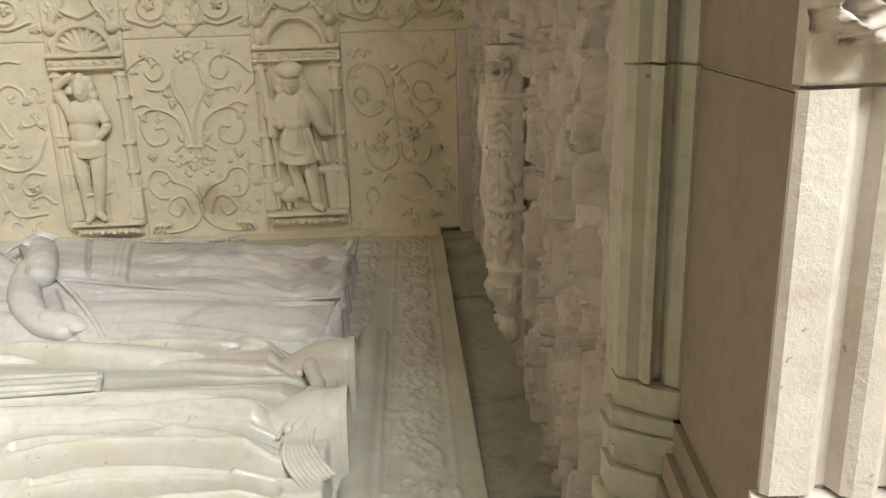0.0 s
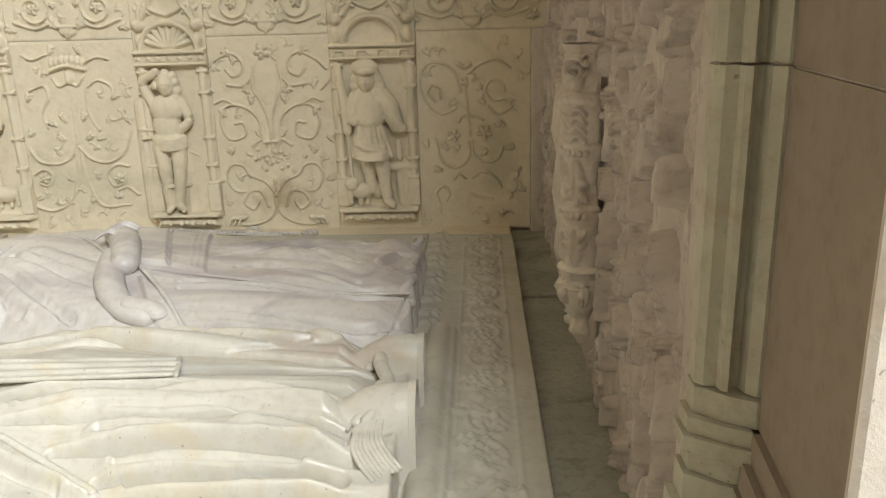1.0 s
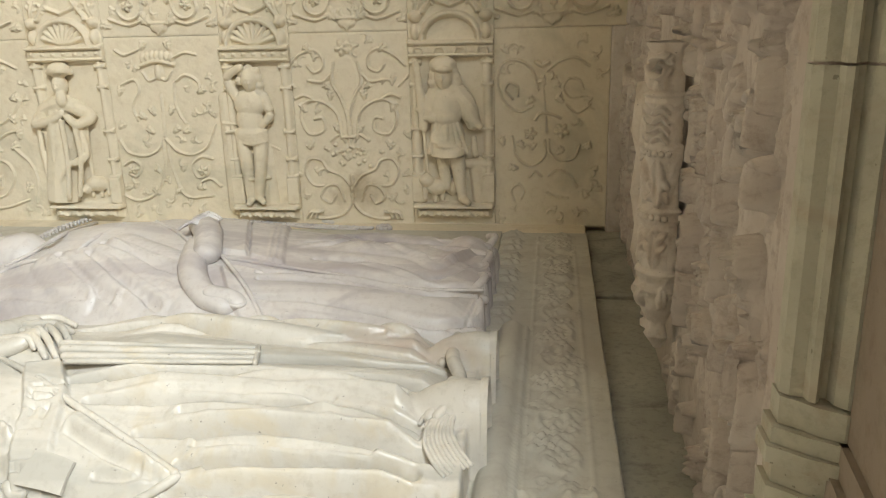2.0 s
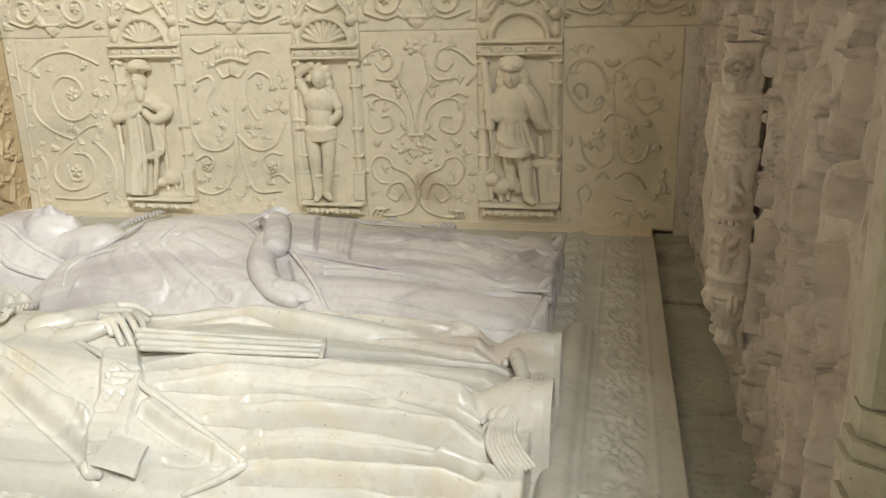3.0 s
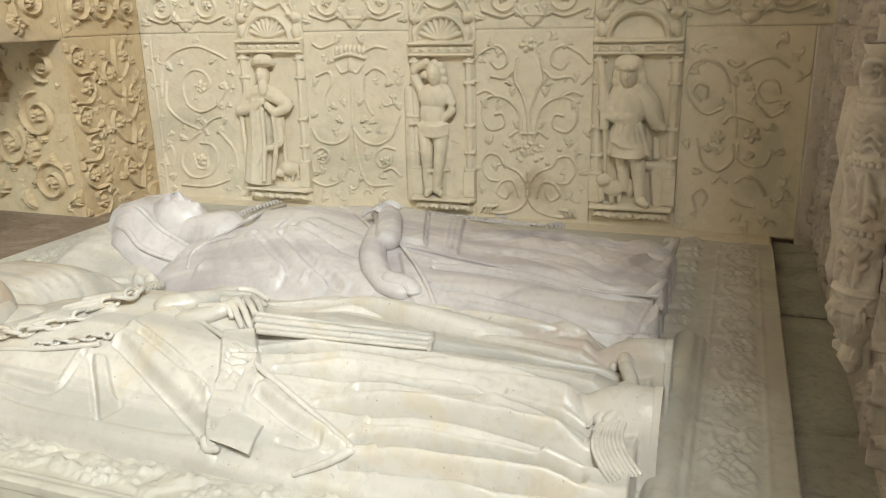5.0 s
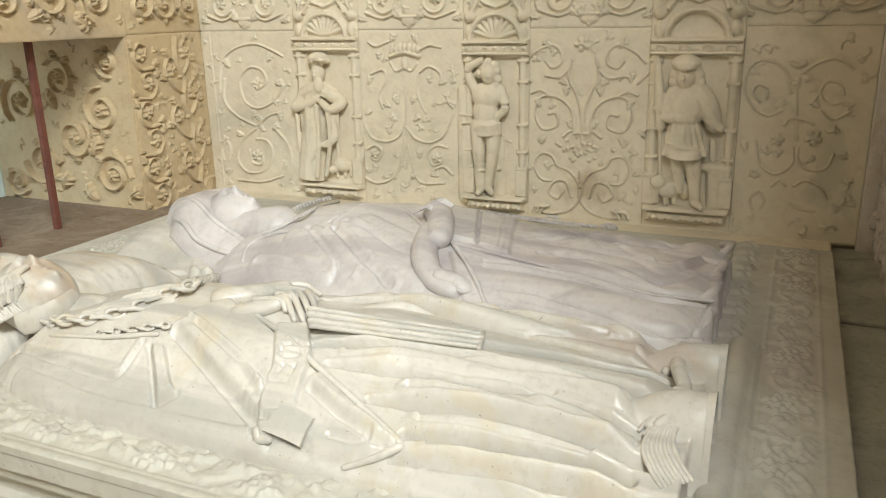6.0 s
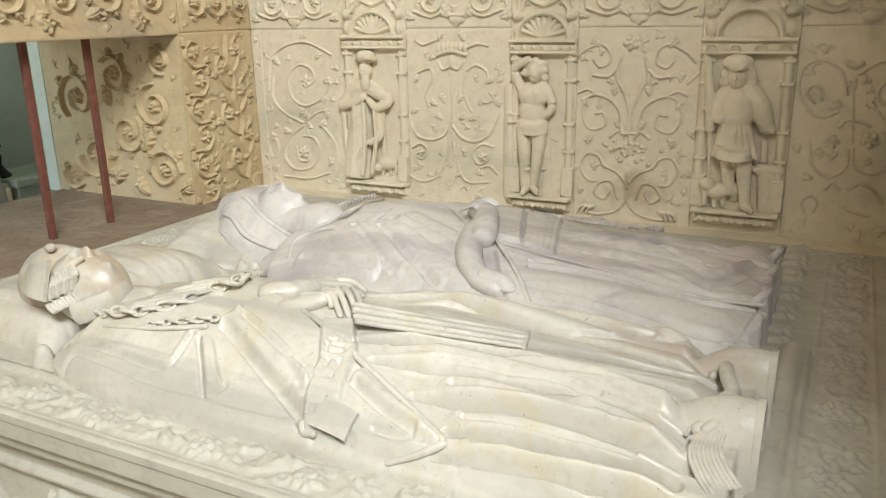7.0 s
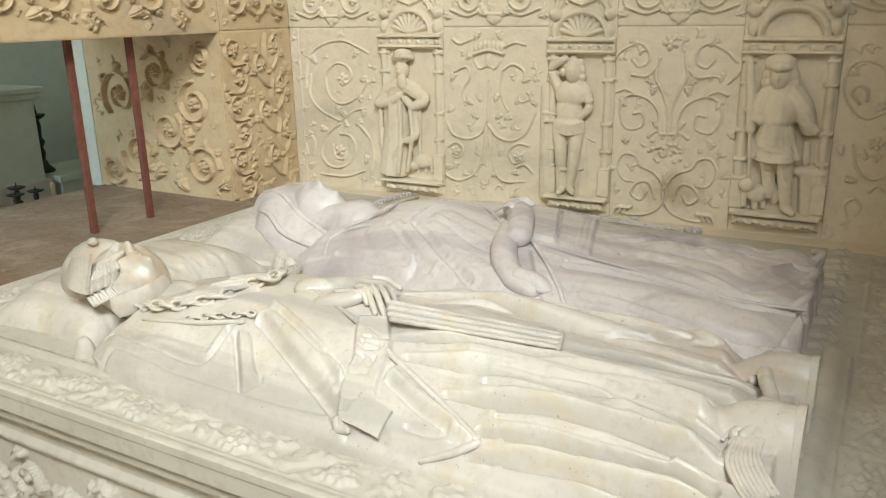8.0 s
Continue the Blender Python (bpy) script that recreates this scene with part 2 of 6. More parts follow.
class Relief:
    """A carved sheet: heights over a grid of u (across) and v (up or away)."""

    def __init__(self, u0, v0, u1, v1, step=0.005):
        self.u0, self.v0, self.nu, self.nv = u0, v0, int(round((u1 - u0) / step)) + 1, int(round((v1 - v0) / step)) + 1
        self.u, self.v = np.linspace(u0, u1, self.nu), np.linspace(v0, v1, self.nv)
        self.su, self.sv = (u1 - u0) / (self.nu - 1), (v1 - v0) / (self.nv - 1)
        self.U, self.V = np.meshgrid(self.u, self.v)
        self.H = np.zeros_like(self.U)
        self.thin = 1.0

    def window(self, cu, cv, r):
        i0, i1 = max(int((cu - r - self.u0) / self.su), 0), min(int((cu + r - self.u0) / self.su) + 2, self.nu)
        j0, j1 = max(int((cv - r - self.v0) / self.sv), 0), min(int((cv + r - self.v0) / self.sv) + 2, self.nv)
        return (slice(j0, j1), slice(i0, i1)) if i1 > i0 and j1 > j0 else None

    def stroke(self, pts, w, h, taper=0.0, mode="max", sharp=0.5, base=None):
        """A rounded bar along a line of (u, v); w half width, h height, taper thins the end. mode: max, add or cut."""
        w = w * self.thin
        S = np.zeros_like(self.H)
        pts = [Vector((p[0], p[1])) for p in pts]
        if 2 < len(pts) < 12:
            pts = rounded(pts)
        total = sum((b - a).length for a, b in zip(pts, pts[1:])) or 1
        done = 0.0
        for a, b in zip(pts, pts[1:]):
            d = (b - a).length
            steps = max(int(d / (w * 0.35)), 1)
            for k in range(steps + 1):
                p = a.lerp(b, k / steps)
                f = 1 - taper * (done + d * k / steps) / total
                ww = max(w * f, self.su * 0.8)
                s = self.window(p.x, p.y, ww)
                if s:
                    q = 1 - ((self.U[s] - p.x) ** 2 + (self.V[s] - p.y) ** 2) / ww ** 2
                    S[s] = np.maximum(S[s], h * (0.4 + 0.6 * f) * np.maximum(q, 0) ** sharp)
            done += d
        if mode == "max":
            self.H = np.maximum(self.H, S if base is None else np.where(S > 0, base + S, self.H))
        elif mode == "add":
            self.H = self.H + S
        else:
            self.H = self.H - S

    def blob(self, cu, cv, ru, rv, h, turn=0.0, power=0.5, mode="max"):
        s = self.window(cu, cv, max(ru, rv))
        if not s:
            return
        c, t = math.cos(turn), math.sin(turn)
        du, dv = self.U[s] - cu, self.V[s] - cv
        q = np.maximum(1 - ((du * c + dv * t) / ru) ** 2 - ((dv * c - du * t) / rv) ** 2, 0) ** power * h
        if mode == "max":
            self.H[s] = np.maximum(self.H[s], q)
        else:
            self.H[s] += q if mode == "add" else -q

    def leaf(self, cu, cv, length, turn, h, lobes=True):
        """A lobed leaf from its foot (cu, cv)."""
        c, t = math.cos(turn), math.sin(turn)
        self.blob(cu + c * length * 0.5, cv + t * length * 0.5, length * 0.55, length * 0.22, h, turn)
        if lobes:
            for side in (-1, 1):
                for f in (0.35, 0.65):
                    a = turn + side * 0.9
                    self.blob(cu + c * length * f + math.cos(a) * length * 0.2, cv + t * length * f + math.sin(a) * length * 0.2, length * 0.24, length * 0.11, h * 0.9, a)
        self.stroke([(cu, cv), (cu + c * length * 0.9, cv + t * length * 0.9)], max(length * 0.05, self.su * 1.1), h * 0.35, mode="cut")

    def scroll(self, cu, cv, r, start, turns, w, h, side=1, bud=True, leaves=3):
        """A spiral tendril round (cu, cv) that winds inwards, with leaves outside and a flower in its middle."""
        n = int(26 * turns)
        pts = []
        for k in range(n + 1):
            f = k / n
            a = start + side * f * turns * 2 * math.pi
            rr = r * (1 - 0.72 * f)
            pts.append((cu + rr * math.cos(a), cv + rr * math.sin(a)))
        self.stroke(pts, w, h, taper=0.35)
        for k in range(leaves):
            i = int(n * (0.06 + 0.4 * k / max(leaves, 1)))
            a = start + side * i / n * turns * 2 * math.pi
            self.leaf(pts[i][0], pts[i][1], r * 0.45, a + side * 0.9, h * 0.9)
        if bud:
            self.rosette(cu, cv, r * 0.26, h)
        return pts[0]

    def rosette(self, cu, cv, r, h, petals=5):
        for k in range(petals):
            a = 2 * math.pi * k / petals + cu * 40
            self.blob(cu + 0.62 * r * math.cos(a), cv + 0.62 * r * math.sin(a), r * 0.5, r * 0.36, h, a)
        self.blob(cu, cv, r * 0.33, r * 0.33, h * 1.3)

    def flourish(self, n, seed, h=0.010, size=0.035):
        """Small curled leaves scattered over the bare places."""
        g = np.random.default_rng(seed)
        for _ in range(n * 20):
            cu, cv = g.uniform(self.u[0] + 0.03, self.u[-1] - 0.03), g.uniform(self.v[0] + 0.03, self.v[-1] - 0.03)
            s = self.window(cu, cv, size * 0.45)
            if s is None or self.H[s].max() > 0.005:
                continue
            a, q, side = g.uniform(0, 6.28), size * g.uniform(0.6, 1.1), g.choice((-1, 1))
            pts = [(cu + q * 0.5 * (math.cos(a + side * k * 0.55) - math.cos(a)), cv + q * 0.5 * (math.sin(a + side * k * 0.55) - math.sin(a))) for k in range(6)]
            self.stroke(pts, 0.007, h, 0.6)
            self.leaf(pts[0][0], pts[0][1], q * 0.8, a + side * 1.2, h * 0.9)
            n -= 1
            if n <= 0:
                return

    def rect(self, a, b, c, d, h, soft=0.006, mode="max"):
        q = np.minimum(np.minimum(self.U - a, c - self.U), np.minimum(self.V - b, d - self.V))
        q = np.clip(q / soft + 0.5, 0, 1) * h
        if mode == "max":
            self.H = np.maximum(self.H, q)
        else:
            self.H = self.H + (q if mode == "add" else -q)

    def blur(self, times=1):
        for _ in range(times):
            p = np.pad(self.H, 1, mode="edge")
            self.H = (p[:-2, 1:-1] + p[2:, 1:-1] + p[1:-1, :-2] + p[1:-1, 2:] + 4 * p[1:-1, 1:-1]) / 8

    def crisp(self, amount, times=40, most=0.010):
        """Deepen folds and grooves narrower than a few centimetres."""
        fine = self.H.copy()
        self.blur(times)
        self.H = fine + amount * np.clip(fine - self.H, -most, most)

    def build(self, name, material, place, depth=0.03, parent=None, label=""):
        """place(u, v, h) gives arrays x, y, z; depth: how far the edges run back behind h = 0."""
        nu, nv = self.nu, self.nv
        co = np.stack(place(self.U, self.V, self.H), -1).reshape(-1, 3)
        rim = np.concatenate([np.arange(nu), np.arange(1, nv) * nu + nu - 1, (nv - 1) * nu + np.arange(nu - 2, -1, -1), np.arange(nv - 2, 0, -1) * nu])
        back = np.stack(place(self.U.ravel()[rim], self.V.ravel()[rim], np.full(len(rim), -depth)), -1)
        co = np.concatenate([co, back])
        i = (np.arange(nv - 1)[:, None] * nu + np.arange(nu - 1)[None]).ravel()
        quads = np.stack([i, i + 1, i + nu + 1, i + nu], 1)
        k = np.arange(len(rim))
        k2 = (k + 1) % len(rim)
        skirt = np.stack([rim[k2], rim[k], nu * nv + k, nu * nv + k2], 1)
        q = np.concatenate([quads, skirt])
        me = bpy.data.meshes.new(name)
        me.vertices.add(len(co))
        me.vertices.foreach_set("co", co.astype(np.float32).ravel())
        me.loops.add(q.size)
        me.loops.foreach_set("vertex_index", q.astype(np.int32).ravel())
        me.polygons.add(len(q))
        me.polygons.foreach_set("loop_start", np.arange(0, q.size, 4, dtype=np.int32))
        flags = np.ones(len(q), dtype=bool)
        flags[len(quads):] = False
        me.polygons.foreach_set("use_smooth", flags)
        me.materials.append(material)
        me.update(calc_edges=True)
        ob = new(name, me)
        if parent:
            ob.parent = parent
        if label:
            ob["label"] = label
        return ob


def on_back(y):
    return lambda u, v, h: (u, y - h, v)


def on_left(x):
    return lambda u, v, h: (x + h, u, v)      # u runs along y


def on_right(x):
    return lambda u, v, h: (x - h, -u, v)     # u runs along -y


def on_top(z):
    return lambda u, v, h: (u, v, z + h)

# ---------------------------------------------------------------- the setting
SLAB = 1.0            # top of the tomb chest
BACK, LEFT, RIGHT = 3.0, -2.55, 0.285

ground = tagged(raw("ground", [(-400, -400, 0), (400, -400, 0), (400, 400, 0), (-400, 400, 0)], [(0, 1, 2, 3)], PAVING), "dusty pale stone paving of the court", "ground", kind="structure")
wall_back = tagged(boxed("wall_back", (-2.95, BACK + 0.06, 0, 0.9, BACK + 0.5, 4.8), TAN), "carved cream limestone wall behind the tomb", "wall", kind="structure")
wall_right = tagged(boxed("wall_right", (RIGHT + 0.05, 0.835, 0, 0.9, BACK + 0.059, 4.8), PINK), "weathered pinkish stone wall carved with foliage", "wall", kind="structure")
wall_left = tagged(boxed("wall_left", (-3.42, 2.56, 0, LEFT - 0.03, BACK + 0.06, 4.8), OCHRE), "thick ochre stone wall with a low opening", "wall", kind="structure")
boxed("opening_sill", (-3.42, 0.5, 0, -2.382, 2.559, SLAB - 0.004), LEDGE, wall_left, "dusty brown stone sill", 0.01)
boxed("lintel", (-3.42, 0.98, 1.722, LEFT - 0.03, 2.559, 4.8), OCHRE, wall_left, "", 0.004)
boxed("near_jamb", (-3.42, 0.5, SLAB, LEFT, 0.979, 4.8), OCHRE, wall_left, "", 0.004)
front_left = tagged(boxed("wall_front_left", (-3.6, 0.3, 0, -2.6, 0.499, 6.8), PALE), "plain pale stone wall", "wall", kind="structure")
# unseen low wall; the opening over it is added to light the room
tagged(boxed("wall_room_front_low", (-5.55, 0.3, 0, -3.601, 0.499, 0.9), LIMEWASH), "low limewashed wall, unseen, under an opening added for light", "wall", kind="structure")
# unseen head and ceiling, set high so the added lamp reaches inside
recess_top_block = tagged(boxed("wall_front_top", (-3.19, 0.53, 4.8, 0.695, 0.75, 6.8), PALE), "plain unseen stone block added above the recess mouth", "wall", kind="structure")
ceiling = tagged(boxed("ceiling", (-3.5, 0.751, 4.801, 1.0, BACK + 0.6, 5.1), TAN), "plain stone vault over the tomb", "ceiling", kind="structure")
# unseen walk added before the recess; large high window and high side slot shape the light
for _n, _d in (("wall_added_left", (-3.4, -2.4, 0, -3.2, 0.299, 6.8)), ("wall_added_end_left", (-3.199, -2.4, 0, 0.3, -2.2, 6.8)), ("wall_added_end_right", (3.0, -2.4, 0, 3.199, -2.2, 6.8)),
               ("wall_added_end_sill", (0.301, -2.4, 0, 2.999, -2.2, 4.6)), ("wall_added_end_head", (0.301, -2.4, 6.4, 2.999, -2.2, 6.8)), ("wall_added_right", (3.2, -2.4, 0, 3.4, 0.040, 6.8)),
               ("wall_added_right_sill", (3.2, 0.041, 0, 3.4, 0.75, 3.1)), ("wall_added_right_head", (3.2, 0.041, 4.5, 3.4, 0.75, 6.8)), ("wall_front_right", (0.7, 0.524, 0, 3.199, 0.75, 6.8))):
    tagged(boxed(_n, _d, PLASTER), "plain plastered wall of an added, unseen hall", "wall", kind="structure")
added_ceiling = tagged(boxed("ceiling_added", (-3.4, -2.4, 6.801, 3.4, 0.76, 7.0), PLASTER), "plain ceiling of the added, unseen hall", "ceiling", kind="structure")
back_ledge = tagged(boxed("ledge_back", (LEFT, 2.872, 0, 0.149, BACK + 0.05, SLAB - 0.006), TAN, None, "", 0.01), "rough grey stone ledge between chest and wall", "ledge", kind="structure")
left_ledge = tagged(boxed("ledge_left", (LEFT, 2.5, 0, -2.382, 2.871, SLAB - 0.008), LEDGE, None, "", 0.01), "dusty stone ledge at the foot of the wall", "ledge", kind="structure")

gap_floor = tagged(boxed("floor_gap", (0.15, 0.3, 0, RIGHT + 0.06, BACK + 0.05, 0.955), SLATE), "damp dark grey slabs beside the chest", "floor", kind="structure")
_y = 0.8
for _k, _len in enumerate((0.42, 0.50, 0.55, 0.75)):
    boxed("slab", (0.152, _y + 0.003, 0.94, RIGHT + 0.055, min(_y + _len, 3.04) - 0.003, 0.968 + 0.004 * math.sin(_k * 2.3)), SLATE, gap_floor, "", 0.005)
    _y += _len


def panel(u0, v0, u1, v1, step=0.0034):
    r = Relief(u0, v0, u1, v1, step)
    r.thin = 0.68
    r.H = r.H + 0.0022 * soft_noise(r.U * 2.5, r.V * 2.5, int(abs(u0) * 100))
    return r


def finish_panel(r, name, material, place, parent, label="", gain=1.05, extra=20):
    r.flourish(extra, int(abs(r.u[0]) * 977 + r.v[0] * 31), 0.008, 0.04)
    r.H = np.where(r.H > 0.003, r.H * gain, r.H)
    r.crisp(0.5, 30, 0.005)
    e = np.minimum(r.V - r.v[0], r.v[-1] - r.V)
    r.H = np.where(e < 0.0035, r.H - 0.002, r.H) + 0.0009 * soft_noise(r.U * 16, r.V * 16, 77)
    return r.build(name, material, place, 0.062, parent, label)


# four ornament panels of the back wall
def sprigs(r, rows, size=0.045, h=0.011):
    for x, z, t in rows:
        r.leaf(x, z, size, t, h)


def panel_vines(u0, u1):
    """Two big scrolls one over the other."""
    r = panel(u0, 0.985, u1, 1.73)
    for p in ([(-2.114, 1.495), (-2.175, 1.423), (-2.262, 1.390), (-2.331, 1.424), (-2.346, 1.516), (-2.289, 1.572), (-2.223, 1.560), (-2.203, 1.510), (-2.253, 1.477), (-2.284, 1.507)], [(-2.468, 1.455), (-2.457, 1.544), (-2.430, 1.608), (-2.358, 1.656), (-2.247, 1.675), (-2.145, 1.641), (-2.108, 1.622)], [(-2.434, 1.519), (-2.446, 1.421), (-2.383, 1.353), (-2.286, 1.312)], [(-2.281, 1.297), (-2.364, 1.236), (-2.400, 1.149), (-2.348, 1.090), (-2.251, 1.104), (-2.199, 1.178), (-2.224, 1.242), (-2.286, 1.250)],
              [(-2.330, 1.198), (-2.314, 1.137), (-2.266, 1.135), (-2.255, 1.183)], [(-2.412, 1.050), (-2.266, 1.049), (-2.152, 1.083)], [(-2.175, 1.301), (-2.113, 1.235), (-2.096, 1.158), (-2.116, 1.070)], [(-2.481, 1.139), (-2.490, 1.198), (-2.450, 1.227), (-2.436, 1.184), (-2.454, 1.140)], [(-2.270, 1.313), (-2.203, 1.359), (-2.140, 1.374)]):
        r.stroke(p, 0.0068, 0.010, 0.15)
    r.rosette(*[(-2.250, 1.502)][0], 0.026, 0.012)
    r.rosette(*[(-2.288, 1.171)][0], 0.026, 0.013)
    sprigs(r, [(*[(-2.195, 1.597)][0], 0.9), (*[(-2.159, 1.499)][0], 0.3), (*[(-2.399, 1.570)][0], 2.2), (*[(-2.299, 1.338)][0], 1.2), (*[(-2.237, 1.332)][0], 2.6), (*[(-2.355, 1.263)][0], 2.9), (*[(-2.194, 1.295)][0], 0.6), (*[(-2.144, 1.336)][0], 1.6), (*[(-2.439, 1.098)][0], 3.6), (*[(-2.180, 1.436)][0], -0.6), (*[(-2.149, 1.115)][0], 1.2)])
    r.stroke([(u0 + 0.05, 1.0), (u0 + 0.05, 1.72)], 0.006, 0.004)
    return r


def panel_crown(u0, u1):
    """Foliage under a crown, with horn-shaped scrolls."""
    r = panel(u0, 0.985, u1, 1.73)
    for p in ([(-1.707, 1.335), (-1.674, 1.282), (-1.603, 1.269), (-1.545, 1.293), (-1.520, 1.335)], [(-1.509, 1.335), (-1.466, 1.287), (-1.401, 1.273), (-1.336, 1.307), (-1.296, 1.389)], [(-1.523, 1.323), (-1.532, 1.226), (-1.574, 1.120), (-1.656, 1.083), (-1.733, 1.110)], [(-1.507, 1.323), (-1.497, 1.216), (-1.453, 1.104), (-1.340, 1.104)], [(-1.447, 1.557), (-1.454, 1.489), (-1.438, 1.431), (-1.418, 1.397)], [(-1.439, 1.562), (-1.398, 1.585), (-1.353, 1.563), (-1.344, 1.532)], [(-1.668, 1.550), (-1.611, 1.569), (-1.597, 1.527), (-1.632, 1.466), (-1.618, 1.410)],
              [(-1.573, 1.597), (-1.548, 1.565), (-1.508, 1.579), (-1.480, 1.566), (-1.451, 1.598)], [(-1.508, 1.511), (-1.514, 1.347)], [(-1.675, 1.683), (-1.638, 1.665), (-1.579, 1.683)], [(-1.436, 1.652), (-1.390, 1.669), (-1.346, 1.661)], [(-1.704, 1.229), (-1.664, 1.249), (-1.630, 1.226), (-1.651, 1.185), (-1.687, 1.193)], [(-1.324, 1.256), (-1.370, 1.263), (-1.413, 1.227), (-1.393, 1.180), (-1.351, 1.192), (-1.345, 1.226)], [(-1.300, 1.143), (-1.338, 1.174), (-1.378, 1.162)]):
        r.stroke(p, 0.0068, 0.010, 0.15)
    for k in range(7):
        a = [(-1.566, 1.629), (-1.447, 1.629)]
        r.blob(a[0][0] + (a[1][0] - a[0][0]) * k / 6, a[0][1] + 0.022 + 0.008 * math.sin(k / 6 * 3.14), 0.011, 0.020, 0.014)
    r.stroke([(-1.572, 1.624), (-1.508, 1.640), (-1.442, 1.625)], 0.012, 0.016)
    r.blob(*[(-1.505, 1.597)][0], 0.018, 0.030, 0.016)
    r.rosette(*[(-1.666, 1.214)][0], 0.020, 0.014)
    r.rosette(*[(-1.369, 1.208)][0], 0.020, 0.014)
    sprigs(r, [(*[(-1.543, 1.428)][0], 2.0), (*[(-1.482, 1.430)][0], 1.1), (*[(-1.556, 1.357)][0], 2.4), (*[(-1.477, 1.360)][0], 0.7), (*[(-1.684, 1.507)][0], 1.2), (*[(-1.705, 1.376)][0], 0.8), (*[(-1.357, 1.513)][0], 0.6), (*[(-1.581, 1.415)][0], 2.5), (*[(-1.437, 1.361)][0], 0.4), (*[(-1.566, 1.106)][0], 2.2), (*[(-1.496, 1.111)][0], 0.9), (*[(-1.675, 1.144)][0], 3.4), (*[(-1.404, 1.136)][0], 0.2), (*[(-1.320, 1.446)][0], -0.5), (*[(-1.569, 1.679)][0], 1.2), (*[(-1.453, 1.678)][0], 1.8)], 0.04)
    return r


def panel_urn(u0, u1):
    """A tall urn on a stem between scrolls, with clawed feet at the bottom."""
    r = panel(u0, 0.985, u1, 1.73)
    c = [(-0.757, 1.418)][0][0]
    for p in ([(-0.803, 1.617), (-0.814, 1.548), (-0.786, 1.492), (-0.764, 1.418), (-0.758, 1.310)], [(-0.985, 1.606), (-0.945, 1.644), (-0.885, 1.669), (-0.847, 1.644), (-0.846, 1.602), (-0.881, 1.585), (-0.906, 1.610)], [(-0.905, 1.555), (-0.849, 1.550), (-0.817, 1.576)], [(-0.996, 1.567), (-0.961, 1.531)], [(-0.788, 1.335), (-0.802, 1.428), (-0.859, 1.475), (-0.919, 1.474), (-0.946, 1.417), (-0.917, 1.352), (-0.858, 1.363), (-0.859, 1.411), (-0.891, 1.410)], [(-0.961, 1.488), (-0.927, 1.500), (-0.888, 1.483)],
              [(-0.755, 1.128), (-0.795, 1.184), (-0.852, 1.212), (-0.876, 1.247), (-0.920, 1.253), (-0.945, 1.207), (-0.918, 1.153), (-0.876, 1.147)], [(-0.755, 1.187), (-0.752, 1.099), (-0.795, 1.034), (-0.888, 1.012), (-0.942, 1.036)], [(-0.792, 1.085), (-0.817, 1.147), (-0.862, 1.143), (-0.885, 1.101), (-0.849, 1.076), (-0.827, 1.105)], [(-0.832, 1.324), (-0.795, 1.348), (-0.776, 1.320)]):
        r.stroke(p, 0.0068, 0.010, 0.12)
        r.stroke([(2 * c - x, z) for x, z in p], 0.0068, 0.010, 0.12)
    for s in (-1, 1):
        q = [(-0.940, 1.031)][0]
        for k in range(3):
            x = q[0] + 0.018 * k if s < 0 else 2 * c - q[0] - 0.018 * k
            r.stroke([(x - s * 0.02, q[1] + 0.012), (x, q[1] + 0.006), (x + s * 0.010, q[1] - 0.016)], 0.007, 0.018)
        for x, z, t in [(*[(-0.925, 1.435)][0], 2.0), (*[(-0.970, 1.356)][0], 3.6), (*[(-0.901, 1.326)][0], 4.0), (*[(-0.825, 1.480)][0], 1.4), (*[(-0.795, 1.352)][0], 1.9), (*[(-0.885, 1.659)][0], 2.4), (*[(-0.815, 1.523)][0], 2.6), (*[(-0.956, 1.188)][0], 2.8)]:
            r.leaf(x if s < 0 else 2 * c - x, z, 0.04, t if s < 0 else math.pi - t, 0.012)
    g = np.random.default_rng(3)
    b = [(-0.753, 1.275)][0]
    for k in range(34):
        r.blob(b[0] + g.normal(0, 0.036), b[1] + g.normal(0, 0.020), 0.008, 0.007, g.uniform(0.008, 0.013))
    r.blob(*[(-0.762, 1.566)][0], 0.05, 0.085, 0.007)
    r.rect(c - 0.025, b[1] + 0.06, c + 0.025, b[1] + 0.068, 0.014)
    r.rosette(*[(-0.766, 1.673)][0], 0.028, 0.014)
    return r


